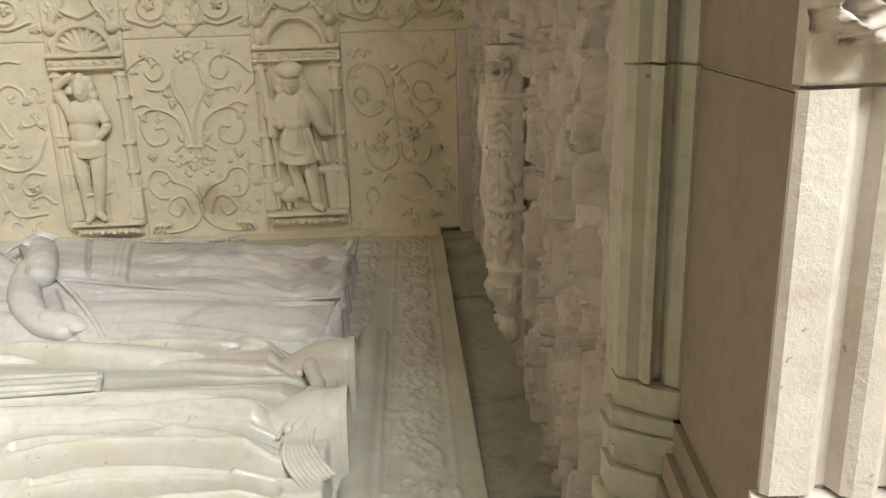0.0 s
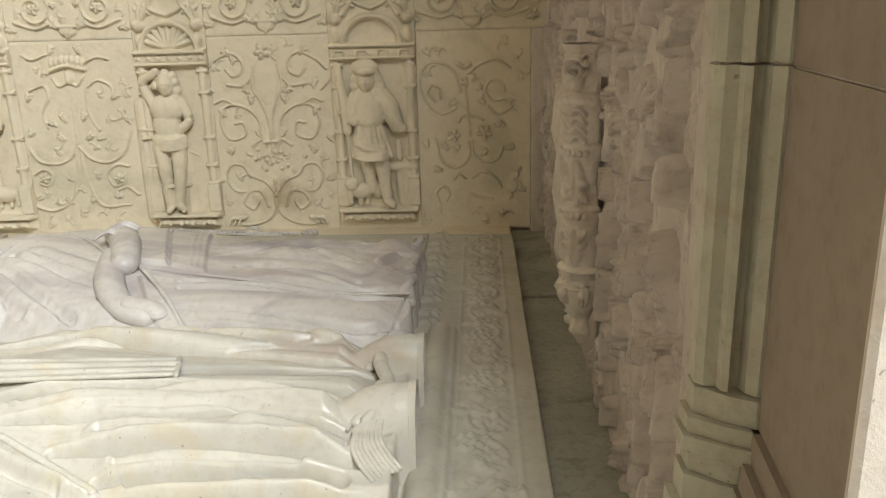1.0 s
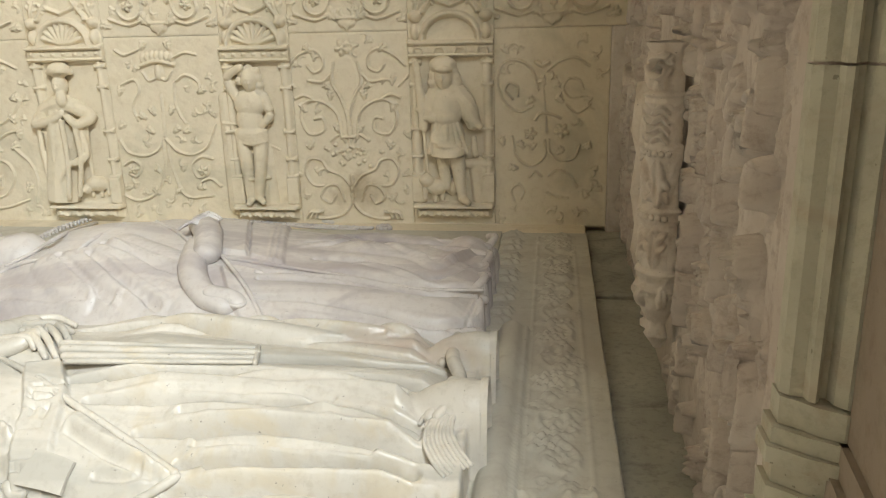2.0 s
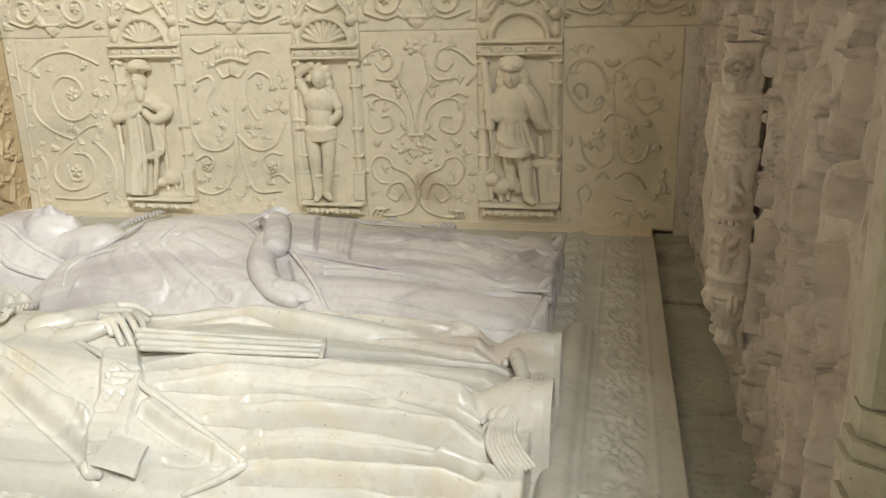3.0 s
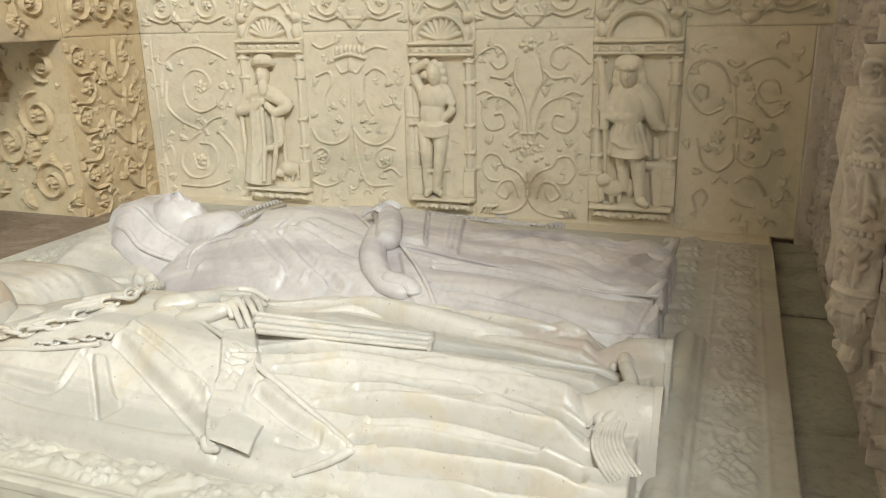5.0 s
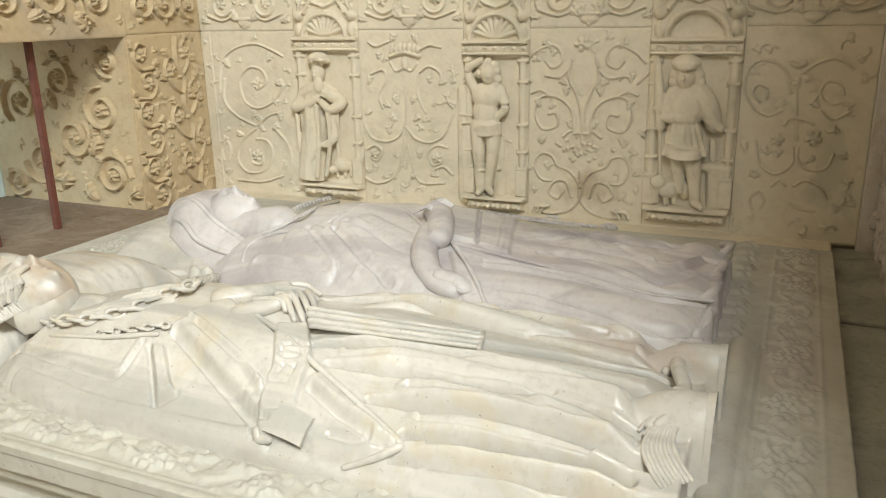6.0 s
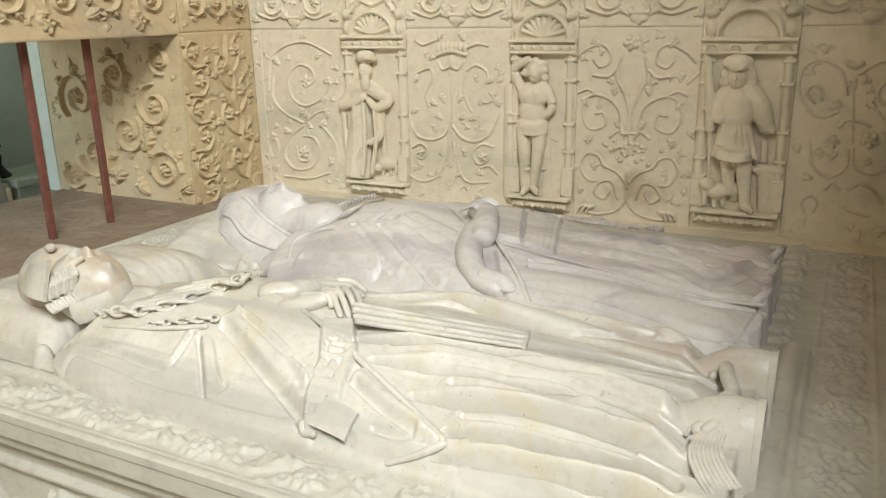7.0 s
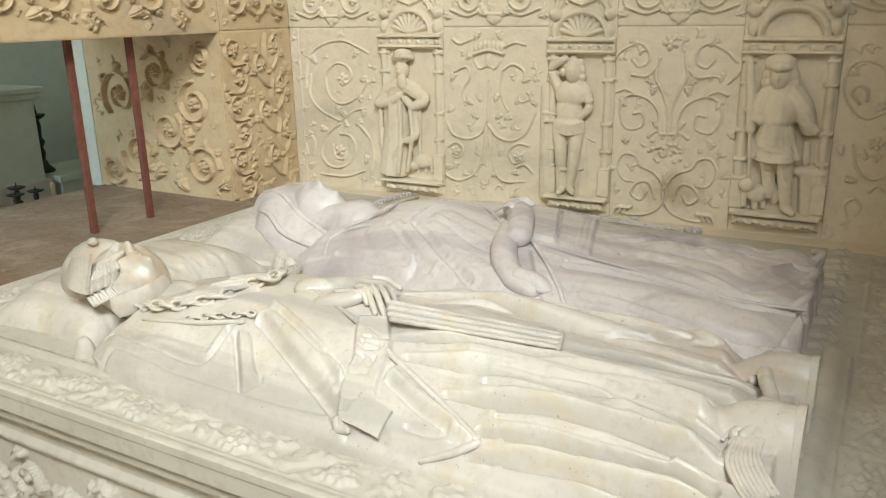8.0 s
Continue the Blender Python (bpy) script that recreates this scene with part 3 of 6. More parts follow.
def panel_heart(u0, u1):
    """Thin worn tendrils: paired scrolls above, an S pair below."""
    r = panel(u0, 0.985, u1, 1.73)
    for p in ([(-0.033, 1.509), (-0.058, 1.584), (-0.111, 1.616), (-0.164, 1.604), (-0.184, 1.534), (-0.156, 1.465), (-0.105, 1.429), (-0.054, 1.448)], [(-0.129, 1.477), (-0.156, 1.506), (-0.140, 1.535), (-0.109, 1.520), (-0.110, 1.486)], [(-0.004, 1.575), (0.041, 1.609), (0.098, 1.623), (0.151, 1.592)], [(0.156, 1.451), (0.108, 1.423), (0.070, 1.452)], [(0.127, 1.480), (0.085, 1.475), (0.058, 1.511), (0.077, 1.548), (0.117, 1.540), (0.131, 1.507)], [(-0.044, 1.398), (-0.024, 1.422), (0.021, 1.416), (0.049, 1.402)], [(-0.130, 1.335), (-0.112, 1.259), (-0.060, 1.224), (-0.008, 1.261), (-0.007, 1.321)], [(0.007, 1.322), (0.012, 1.274), (0.055, 1.245), (0.103, 1.256), (0.121, 1.302)], [(-0.123, 1.089), (-0.134, 1.130), (-0.106, 1.153), (-0.085, 1.126), (-0.097, 1.095)], [(-0.065, 1.181), (-0.043, 1.203), (-0.019, 1.184)], [(0.008, 1.186), (0.042, 1.208), (0.089, 1.187), (0.116, 1.143)], [(-0.198, 1.519), (-0.217, 1.530)], [(0.002, 1.120), (0.035, 1.106), (0.081, 1.098)]):
        r.stroke(p, 0.0062, 0.008, 0.15)
    r.rosette(*[(-0.062, 1.346)][0], 0.022, 0.012)
    r.rosette(*[(0.054, 1.357)][0], 0.026, 0.012)
    sprigs(r, [(*[(-0.078, 1.459)][0], 0.6), (*[(0.060, 1.460)][0], 2.4), (*[(-0.195, 1.530)][0], 2.6), (*[(-0.161, 1.301)][0], 1.9), (*[(-0.085, 1.291)][0], 2.2), (*[(0.036, 1.268)][0], 0.8), (*[(-0.106, 1.215)][0], 3.0), (*[(0.131, 1.293)][0], 0.3)], 0.036, 0.009)
    r.stroke([(-0.039, 1.609), (-0.020, 1.598), (0.001, 1.607)], 0.012, 0.012)
    r.stroke([(-0.018, 1.537), (0.001, 1.345)], 0.004, 0.004)
    return r


EDGES = (-2.55, -2.04, -1.72, -1.245, -0.97, -0.515, -0.195, 0.225)
for _make, _a in ((panel_vines, 0), (panel_crown, 2), (panel_urn, 4), (panel_heart, 6)):
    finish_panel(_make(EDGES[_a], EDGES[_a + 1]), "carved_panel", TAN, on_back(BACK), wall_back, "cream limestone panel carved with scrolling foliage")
boxed("corner_strip", (0.226, BACK - 0.015, 0.96, RIGHT + 0.045, BACK + 0.055, 1.7305), PALE, wall_back, "plain grey stone strip in the corner", 0.006)

# upper course: scroll tops between the canopies
for _k, _a in enumerate((0, 2, 4, 6)):
    _u0, _u1 = EDGES[_a], EDGES[_a + 1] if _a < 6 else RIGHT + 0.05
    _r = panel(_u0, 1.731, _u1, 2.05)
    _c = (EDGES[_a] + EDGES[_a + 1]) / 2
    for _s in (-1, 1):
        _r.scroll(_c + _s * 0.12, 1.845, 0.075, 0.5 if _s > 0 else 2.6, 1.4, 0.008, 0.014, _s, True, 4)
        _r.leaf(_c + _s * 0.03, 1.77, 0.06, 1.57 - _s * 0.8, 0.013)
        _r.leaf(_c + _s * 0.19, 1.77, 0.05, 1.57 - _s * 1.3, 0.012)
        _r.stroke([(_c, 1.74), (_c + _s * 0.05, 1.79), (_c + _s * 0.12, 1.775), (_c + _s * 0.2, 1.80)], 0.006, 0.012)
    _r.blob(_c, 1.765, 0.035, 0.022, 0.015)
    _r.rect(_c - 0.04, 1.775, _c + 0.04, 1.785, 0.015)
    finish_panel(_r, "carved_panel", TAN, on_back(BACK), wall_back, "upper limestone panel carved with foliage")


# three niches with colonnettes, cornice, shell and corbel
def niche(u0, u1, foot, cornice, dentils):
    r = Relief(u0 + 0.001, 0.985, u1 - 0.001, 2.05, 0.0032)
    c, w = (u0 + u1) / 2, (u1 - u0) / 2
    r.rect(u0 + 0.035, foot + 0.02, u1 - 0.035, cornice - 0.012, 0.035, 0.004, "cut")
    for s in (-1, 1):
        x = c + s * (w - 0.024)
        r.stroke([(x, foot + 0.02), (x, cornice - 0.01)], 0.017, 0.022)
        for z in (foot + 0.13, foot + 0.20, (foot + cornice) / 2 + 0.02, cornice - 0.10, cornice - 0.02):
            r.rect(x - 0.023, z - 0.007, x + 0.023, z + 0.007, 0.024)
        r.rect(x - 0.026, foot + 0.02, x + 0.026, foot + 0.125, 0.028)
    r.rect(u0, cornice, u1, cornice + 0.012, 0.034)
    r.rect(u0, cornice + 0.013, u1, cornice + 0.042, 0.024)
    r.rect(u0, cornice + 0.043, u1, cornice + 0.058, 0.040)
    n = 4 if dentils else 7
    for k in range(n):
        x = u0 + (k + 0.5) * (u1 - u0) / n
        if dentils:
            r.stroke([(x - 0.02, cornice + 0.015), (x - 0.012, cornice + 0.032), (x + 0.012, cornice + 0.032), (x + 0.02, cornice + 0.015)], 0.006, 0.036)
        else:
            r.blob(x, cornice + 0.028, 0.014, 0.010, 0.034)
    # shell lunette
    z0 = cornice + 0.06
    r.stroke([(c + 0.105 * math.cos(a / 12 * math.pi), z0 + 0.095 * math.sin(a / 12 * math.pi)) for a in range(13)], 0.013, 0.03)
    for k in range(9):
        a = math.pi * (0.08 + 0.84 * k / 8)
        if not dentils:
            r.stroke([(c + 0.02 * math.cos(a), z0 + 0.01), (c + 0.085 * math.cos(a), z0 + 0.01 + 0.075 * math.sin(a))], 0.011, 0.02)
    for s in (-1, 1):
        r.blob(c + s * (w - 0.03), z0 + 0.03, 0.02, 0.03, 0.026)
        r.blob(c + s * (w - 0.03), z0 + 0.085, 0.024, 0.022, 0.03)
        r.leaf(c + s * (w - 0.03), z0 + 0.1, 0.08, 1.57 + s * 0.3, 0.026)
        r.stroke([(c + s * 0.10, z0 + 0.10), (c + s * 0.05, z0 + 0.19), (c + s * 0.11, z0 + 0.25)], 0.01, 0.03)
        r.stroke([(c, z0 + 0.12), (c + s * 0.06, z0 + 0.15), (c + s * 0.03, z0 + 0.22)], 0.009, 0.028)
        r.rosette(c + s * 0.075, z0 + 0.14, 0.022, 0.026)
    r.rect(c - w + 0.02, z0 + 0.10, c + w - 0.02, z0 + 0.30, 0.012, 0.01, "cut")
    # corbel under the figure
    r.rect(u0 + 0.005, foot, u1 - 0.005, foot + 0.016, 0.055, 0.006)
    r.rect(u0 + 0.018, foot - 0.04, u1 - 0.018, foot - 0.004, 0.034, 0.012)
    for k in range(5):
        x = u0 + 0.05 + k * (u1 - u0 - 0.10) / 4
        r.blob(x, foot - 0.022, 0.02, 0.014, 0.05)
        r.stroke([(x - 0.02, foot - 0.03), (x, foot - 0.012), (x + 0.02, foot - 0.03)], 0.005, 0.048)
    return r.build("niche", TAN, on_back(BACK), 0.062, wall_back, "carved niche with colonnettes, cornice and shell")


niche(EDGES[1], EDGES[2], 1.055, 1.645, False)
niche(EDGES[3], EDGES[4], 1.055, 1.63, False)
niche(EDGES[5], EDGES[6], 1.065, 1.635, True)


# left wall: vine on the pier, carved jamb and lintel
_r = panel(2.541, 0.985, 3.0, 1.73)
_r.stroke([(2.93, 0.99), (2.89, 1.05), (2.905, 1.14), (2.865, 1.24), (2.88, 1.33), (2.835, 1.43), (2.85, 1.52), (2.81, 1.61), (2.82, 1.71)], 0.010, 0.017)
for _z, _s, _q in ((1.15, -1, 0.075), (1.25, 1, 0.06), (1.36, -1, 0.085), (1.46, 1, 0.065), (1.57, -1, 0.075), (1.64, 1, 0.06)):
    _c = 2.895 - 0.13 * (_z - 1.1)
    _r.stroke([(_c, _z - 0.10), (_c + _s * _q * 0.7, _z - 0.07), (_c + _s * _q * 1.25, _z), (_c + _s * _q * 0.95, _z + 0.055), (_c + _s * _q * 0.5, _z + 0.035), (_c + _s * _q * 0.6, _z)], 0.008, 0.015, 0.3)
    _r.rosette(_c + _s * _q * 0.72, _z + 0.005, 0.026, 0.017)
    _r.leaf(_c + _s * _q * 1.1, _z - 0.03, 0.05, 1.57 - _s * 1.3, 0.014)
    _r.leaf(_c + _s * _q * 0.95, _z + 0.055, 0.045, 1.57 - _s * 0.4, 0.014)
for _k in range(6):
    _z, _d = 1.05 + _k * 0.12, 1 if _k % 2 == 0 else -1
    _r.stroke([(2.62 - _d * 0.05, _z - 0.06), (2.62 + _d * 0.02, _z - 0.062), (2.62 + _d * 0.058, _z - 0.01), (2.62 + _d * 0.03, _z + 0.04), (2.62 - _d * 0.015, _z + 0.03), (2.62 - _d * 0.005, _z)], 0.009, 0.016, 0.25)
    _r.rosette(2.62 + _d * 0.015, _z - 0.005, 0.026, 0.018)
    _r.leaf(2.62 + _d * 0.05, _z + 0.015, 0.05, 0.9 if _d > 0 else 2.2, 0.015)
    _r.leaf(2.62 - _d * 0.05, _z - 0.05, 0.04, 2.6 if _d > 0 else 0.5, 0.014)
for _k in range(3):
    _r.stroke([(2.90 + 0.02 * _k, 1.0), (2.925 + 0.02 * _k, 1.05), (2.95 + 0.015 * _k, 1.06)], 0.008, 0.018)
finish_panel(_r, "carved_pier", OCHRE, on_left(LEFT), wall_left, "ochre stone pier carved with a fruiting vine", 1.0)
_r = panel(-3.42, 0.985, -2.553, 1.72)
for _k, (_x, _z, _q, _s) in enumerate(((-2.70, 1.14, 0.10, 1), (-2.90, 1.30, 0.10, -1), (-2.72, 1.42, 0.10, 1), (-2.95, 1.55, 0.09, -1), (-3.12, 1.18, 0.11, 1), (-3.20, 1.45, 0.12, -1), (-2.66, 1.62, 0.06, -1), (-3.30, 1.08, 0.07, -1))):
    _r.scroll(_x, _z, _q, 0.8 * _k, 1.4, 0.010, 0.026, _s, True, 4)
for _x, _z, _t in ((-2.62, 1.05, 0.5), (-2.82, 1.02, 2.3), (-3.02, 1.06, 0.9), (-2.8, 1.22, 1.2), (-3.0, 1.42, 2.0)):
    _r.leaf(_x, _z, 0.09, _t, 0.026)
# same ochre stone as the pier, with no darkening of its own
finish_panel(_r, "carved_jamb", OCHRE, on_back(2.535), wall_left, "ochre stone jamb carved with tendrils", 1.0)
_r = panel(0.98, 1.7225, 2.549, 2.12)
for _k in range(7):
    _r.scroll(2.40 - _k * 0.205, 1.865 + 0.02 * (_k % 2), 0.085, 2.0 if _k % 2 else 4.4, 1.35, 0.010, 0.024, 1 if _k % 2 else -1, True, 4)
    _r.leaf(2.30 - _k * 0.205, 1.80, 0.07, -0.6 + (_k % 2), 0.022)
finish_panel(_r, "carved_lintel", OCHRE, on_left(LEFT), wall_left, "ochre stone lintel carved with a running vine", 1.0)
_r = panel(2.551, 1.731, 3.0, 2.12)
for _k in range(3):
    _r.scroll(2.64 + 0.14 * _k, 1.85, 0.065, 1.0 + 2 * _k, 1.3, 0.009, 0.022, 1 if _k % 2 else -1, True, 3)
finish_panel(_r, "carved_panel", OCHRE, on_left(LEFT), wall_left, "", 1.0)


# right wall: dense foliage, weathered
def right_foliage():
    r = Relief(-BACK, 0.95, -0.832, 2.05, 0.0042)
    g = np.random.default_rng(5)
    r.H = 0.006 * soft_noise(r.U * 2, r.V * 2, 3)
    for k in range(330):
        u, v = g.uniform(-2.98, -0.90), g.uniform(0.97, 2.03)
        t = g.choice((1.57, -1.57)) + g.normal(0, 0.35)
        q = g.uniform(0.04, 0.10)
        r.leaf(u, v, q, t, g.uniform(0.006, 0.016), g.uniform() < 0.7)
    for k in range(150):
        u, v, t, q = g.uniform(-2.9, -0.95), g.uniform(1.0, 2.0), g.uniform(1.2, 1.9), g.uniform(0.05, 0.14)
        e = g.choice((-1, 1))
        r.stroke([(u, v), (u + e * 0.01, v + q * 0.4), (u + e * 0.004, v + q * 0.8), (u - e * 0.02, v + q), (u - e * 0.035, v + q * 0.9)], g.uniform(0.006, 0.011), g.uniform(0.018, 0.036), 0.3)
    for k in range(34):
        r.scroll(g.uniform(-2.9, -1.0), g.uniform(1.02, 1.95), g.uniform(0.025, 0.05), g.uniform(0, 6.28), 1.2, 0.007, g.uniform(0.012, 0.024), int(g.choice((-1, 1))), True, 2)
    for k in range(330):
        u, v = g.uniform(-2.98, -0.90), g.uniform(0.97, 2.03)
        r.blob(u, v, g.uniform(0.006, 0.013), g.uniform(0.015, 0.05), g.uniform(0.03, 0.05), g.normal(0, 0.25), 0.4, "cut")
    r.rect(-2.12, 1.05, -1.54, 1.73, 0.03, 0.03, "cut")
    r.rect(-3.1, 1.735, -0.8, 1.742, 0.012, 0.006, "cut")
    r.rect(-0.875, 0.9, -0.8, 2.1, 0.018, 0.006)
    r.crisp(0.6)
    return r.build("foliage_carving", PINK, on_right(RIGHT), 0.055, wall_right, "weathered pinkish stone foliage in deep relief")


right_foliage()
_prof = [(1.09, 0.010), (1.12, 0.030), (1.15, 0.022), (1.185, 0.042), (1.215, 0.052), (1.245, 0.045), (1.26, 0.052), (1.275, 0.046), (1.32, 0.043), (1.37, 0.045), (1.38, 0.050), (1.395, 0.050), (1.405, 0.042), (1.45, 0.037), (1.50, 0.045), (1.51, 0.050), (1.525, 0.050), (1.53, 0.041), (1.60, 0.043), (1.615, 0.051), (1.628, 0.051), (1.635, 0.040), (1.70, 0.040), (1.73, 0.052)]
_r = Relief(-0.105, 1.09, 0.105, 1.73, 0.0028)
for _u in (-0.05, 0.0, 0.05):
    _r.leaf(_u, 1.50, 0.09, -1.57, 0.012)
    _r.leaf(_u, 1.282, 0.08, 1.57, 0.010)
    _r.leaf(_u + 0.025, 1.19, 0.05, 1.57, 0.010, False)
    for _q in range(4):
        _r.stroke([(_u - 0.018, 1.54 + 0.018 * _q), (_u, 1.552 + 0.018 * _q), (_u + 0.018, 1.54 + 0.018 * _q)], 0.005, 0.007)
    _r.leaf(_u, 1.64, 0.07, 1.57, 0.010)
_r.scroll(0.045, 1.68, 0.026, 0.5, 1.2, 0.007, 0.020, 1, True, 2)
_r.scroll(-0.045, 1.14, 0.024, 2.5, 1.2, 0.006, 0.014, -1, True, 2)
for _z in (1.23, 1.268, 1.402, 1.532, 1.632):
    _r.stroke([(-0.105, _z), (0.105, _z)], 0.005, 0.005)
_r.H = _r.H + 0.0012 * soft_noise(_r.U * 20, _r.V * 20, 4)
_r.crisp(0.8)


def round_shaft(u, v, h):
    q = np.interp(v, [p[0] for p in _prof], [p[1] for p in _prof]) + h
    return RIGHT - 0.034 - q * np.cos(u / 0.05), 1.64 - q * np.sin(u / 0.05), v


_r.build("candelabrum_shaft", PALE, round_shaft, 0.004, wall_right, "pale carved candelabrum shaft in relief")
for _z, _n in ((1.387, 12), (1.517, 12)):
    for _k in range(_n):
        _a = math.pi * (0.5 + (_k + 0.5) / _n)
        _bm = bmesh.new()
        bmesh.ops.create_icosphere(_bm, subdivisions=1, radius=0.008, matrix=Matrix.Translation((RIGHT - 0.034 + 0.051 * math.cos(_a), 1.64 + 0.051 * math.sin(_a), _z)))
        part("bead", _bm, PALE, wall_right, "", True)
for _y, _z0, _z1 in ((1.86, 1.12, 1.58), (2.0, 1.15, 1.62), (1.79, 1.2, 1.5)):
    _bm = bmesh.new()
    turned(_bm, RIGHT - 0.030, _y, [(0.02, _z0), (0.034, _z0 + 0.05), (0.026, _z0 + 0.12), (0.04, _z0 + 0.2), (0.03, _z0 + 0.3), (0.044, (_z0 + _z1) / 2 + 0.12), (0.034, _z1)], 14)
    part("side_baluster", _bm, PALE, wall_right, "", True)

# pilaster at the mouth of the recess, brown jamb and sunlit pillar
pilaster = tagged(new("pilaster"), "moulded grey-green limestone pilaster at the recess mouth", "pilaster", kind="structure")
_plan = [(0.262, 0.834), (0.260, 0.806), (0.268, 0.798), (0.281, 0.796), (0.283, 0.784), (0.289, 0.780), (0.294, 0.786), (0.295, 0.794), (0.303, 0.793), (0.306, 0.778), (0.316, 0.768), (0.326, 0.768), (0.36, 0.768), (0.36, 0.834)]
for _z0, _z1 in ((1.405, 1.742), (1.745, 4.799)):
    extruded("shaft_block", _plan, _z0, _z1, GREY, pilaster)
extruded("mortar_core", [(0.264, 0.833), (0.264, 0.809), (0.271, 0.801), (0.304, 0.798), (0.312, 0.779), (0.32, 0.772), (0.355, 0.772), (0.355, 0.833)], 0.1, 4.79, PINK, pilaster)
for _z0, _z1, _o in ((0, 1.235, 0.012), (1.236, 1.262, 0.018), (1.263, 1.30, 0.008), (1.301, 1.33, 0.002), (1.331, 1.35, 0.012), (1.351, 1.37, 0.007), (1.371, 1.402, 0.0)):
    extruded("base_block", [(0.26 - _o, 0.832), (0.26 - _o, 0.80 - _o), (0.275 - _o, 0.79 - _o), (0.29 - _o * 0.5, 0.776 - _o), (0.315, 0.762 - _o), (0.362, 0.762 - _o), (0.362, 0.832)], _z0, _z1, GREY, pilaster)

# jamb in one brown tone, much darker than the pillar next to it
jamb = tagged(new("jamb_right"), "plain brown jamb between pilaster and pillar, darker than both", "jamb", kind="structure")
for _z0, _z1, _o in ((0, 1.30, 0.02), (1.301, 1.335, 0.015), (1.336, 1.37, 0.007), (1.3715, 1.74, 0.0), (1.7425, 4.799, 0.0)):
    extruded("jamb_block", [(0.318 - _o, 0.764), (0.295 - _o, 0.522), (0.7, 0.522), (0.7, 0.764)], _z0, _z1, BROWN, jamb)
extruded("mortar_core", [(0.321, 0.763), (0.298, 0.5225), (0.69, 0.5225), (0.69, 0.763)], 0.1, 4.79, PINK, jamb)

pillar = tagged(new("pillar"), "sunlit pale limestone pillar with vertical mouldings", "pillar", kind="structure")
_plan = [(0.292, 0.521), (0.289, 0.511), (0.294, 0.506), (0.322, 0.505), (0.327, 0.508), (0.334, 0.517), (0.341, 0.517), (0.345, 0.503), (0.352, 0.498), (0.366, 0.497), (0.372, 0.501), (0.378, 0.511), (0.385, 0.511), (0.389, 0.496), (0.398, 0.489), (0.44, 0.486), (0.9, 0.486), (0.9, 0.521)]
extruded("shaft_block", _plan, 1.45, 1.744, PALE, pillar)
extruded("mortar_core", [(0.294, 0.5207), (0.294, 0.5195), (0.89, 0.5195), (0.89, 0.5207)], 0.1, 4.79, PINK, pillar)
extruded("base_block", [(0.286, 0.5215), (0.282, 0.506), (0.33, 0.50), (0.38, 0.488), (0.44, 0.474), (0.905, 0.474), (0.905, 0.5215)], 0, 1.446, PALE, pillar)
_r = Relief(0.290, 1.747, 0.9, 2.15, 0.004)
_g = np.random.default_rng(12)
_r.H = 0.01 + 0.004 * soft_noise(_r.U * 8, _r.V * 8, 5)
for _k in range(60):
    _r.leaf(_g.uniform(0.29, 0.62), _g.uniform(1.75, 2.1), _g.uniform(0.03, 0.07), _g.uniform(0.6, 2.5), _g.uniform(0.02, 0.045))
for _k in range(5):
    _r.scroll(0.32 + 0.06 * _k, 1.80 + 0.012 * (_k % 2), 0.028, 1.0 + _k, 1.2, 0.007, 0.045, 1, True, 3)
extruded("upper_block", [(0.292, 0.5205), (0.292, 0.51), (0.9, 0.49), (0.9, 0.5205)], 2.151, 4.799, PALE, pillar)
_r.build("carved_capital", PALE, on_back(0.520), 0.003, pillar, "sunlit foliage capital, chipped")

# ---------------------------------------------------------------- the tomb chest
CX0, CX1, CY0, CY1 = -2.38, 0.15, 0.90, 2.87
chest = tagged(new("tomb_chest"), "pale marble tomb chest with fruit-carved borders", "tomb")
boxed("chest_body", (CX0 + 0.04, CY0 + 0.045, 0, CX1 - 0.04, CY1 - 0.02, SLAB - 0.06), MARBLE_DULL, chest)
boxed("top_slab", (CX0 + 0.003, CY0 + 0.003, SLAB - 0.06, CX1 - 0.003, CY1, SLAB - 0.012), MARBLE_DULL, chest, "", 0.006)
boxed("cornice_moulding", (CX0 + 0.02, CY0 + 0.018, SLAB - 0.095, CX1 - 0.02, CY1 - 0.01, SLAB - 0.061), MARBLE_DULL, chest, "", 0.008)


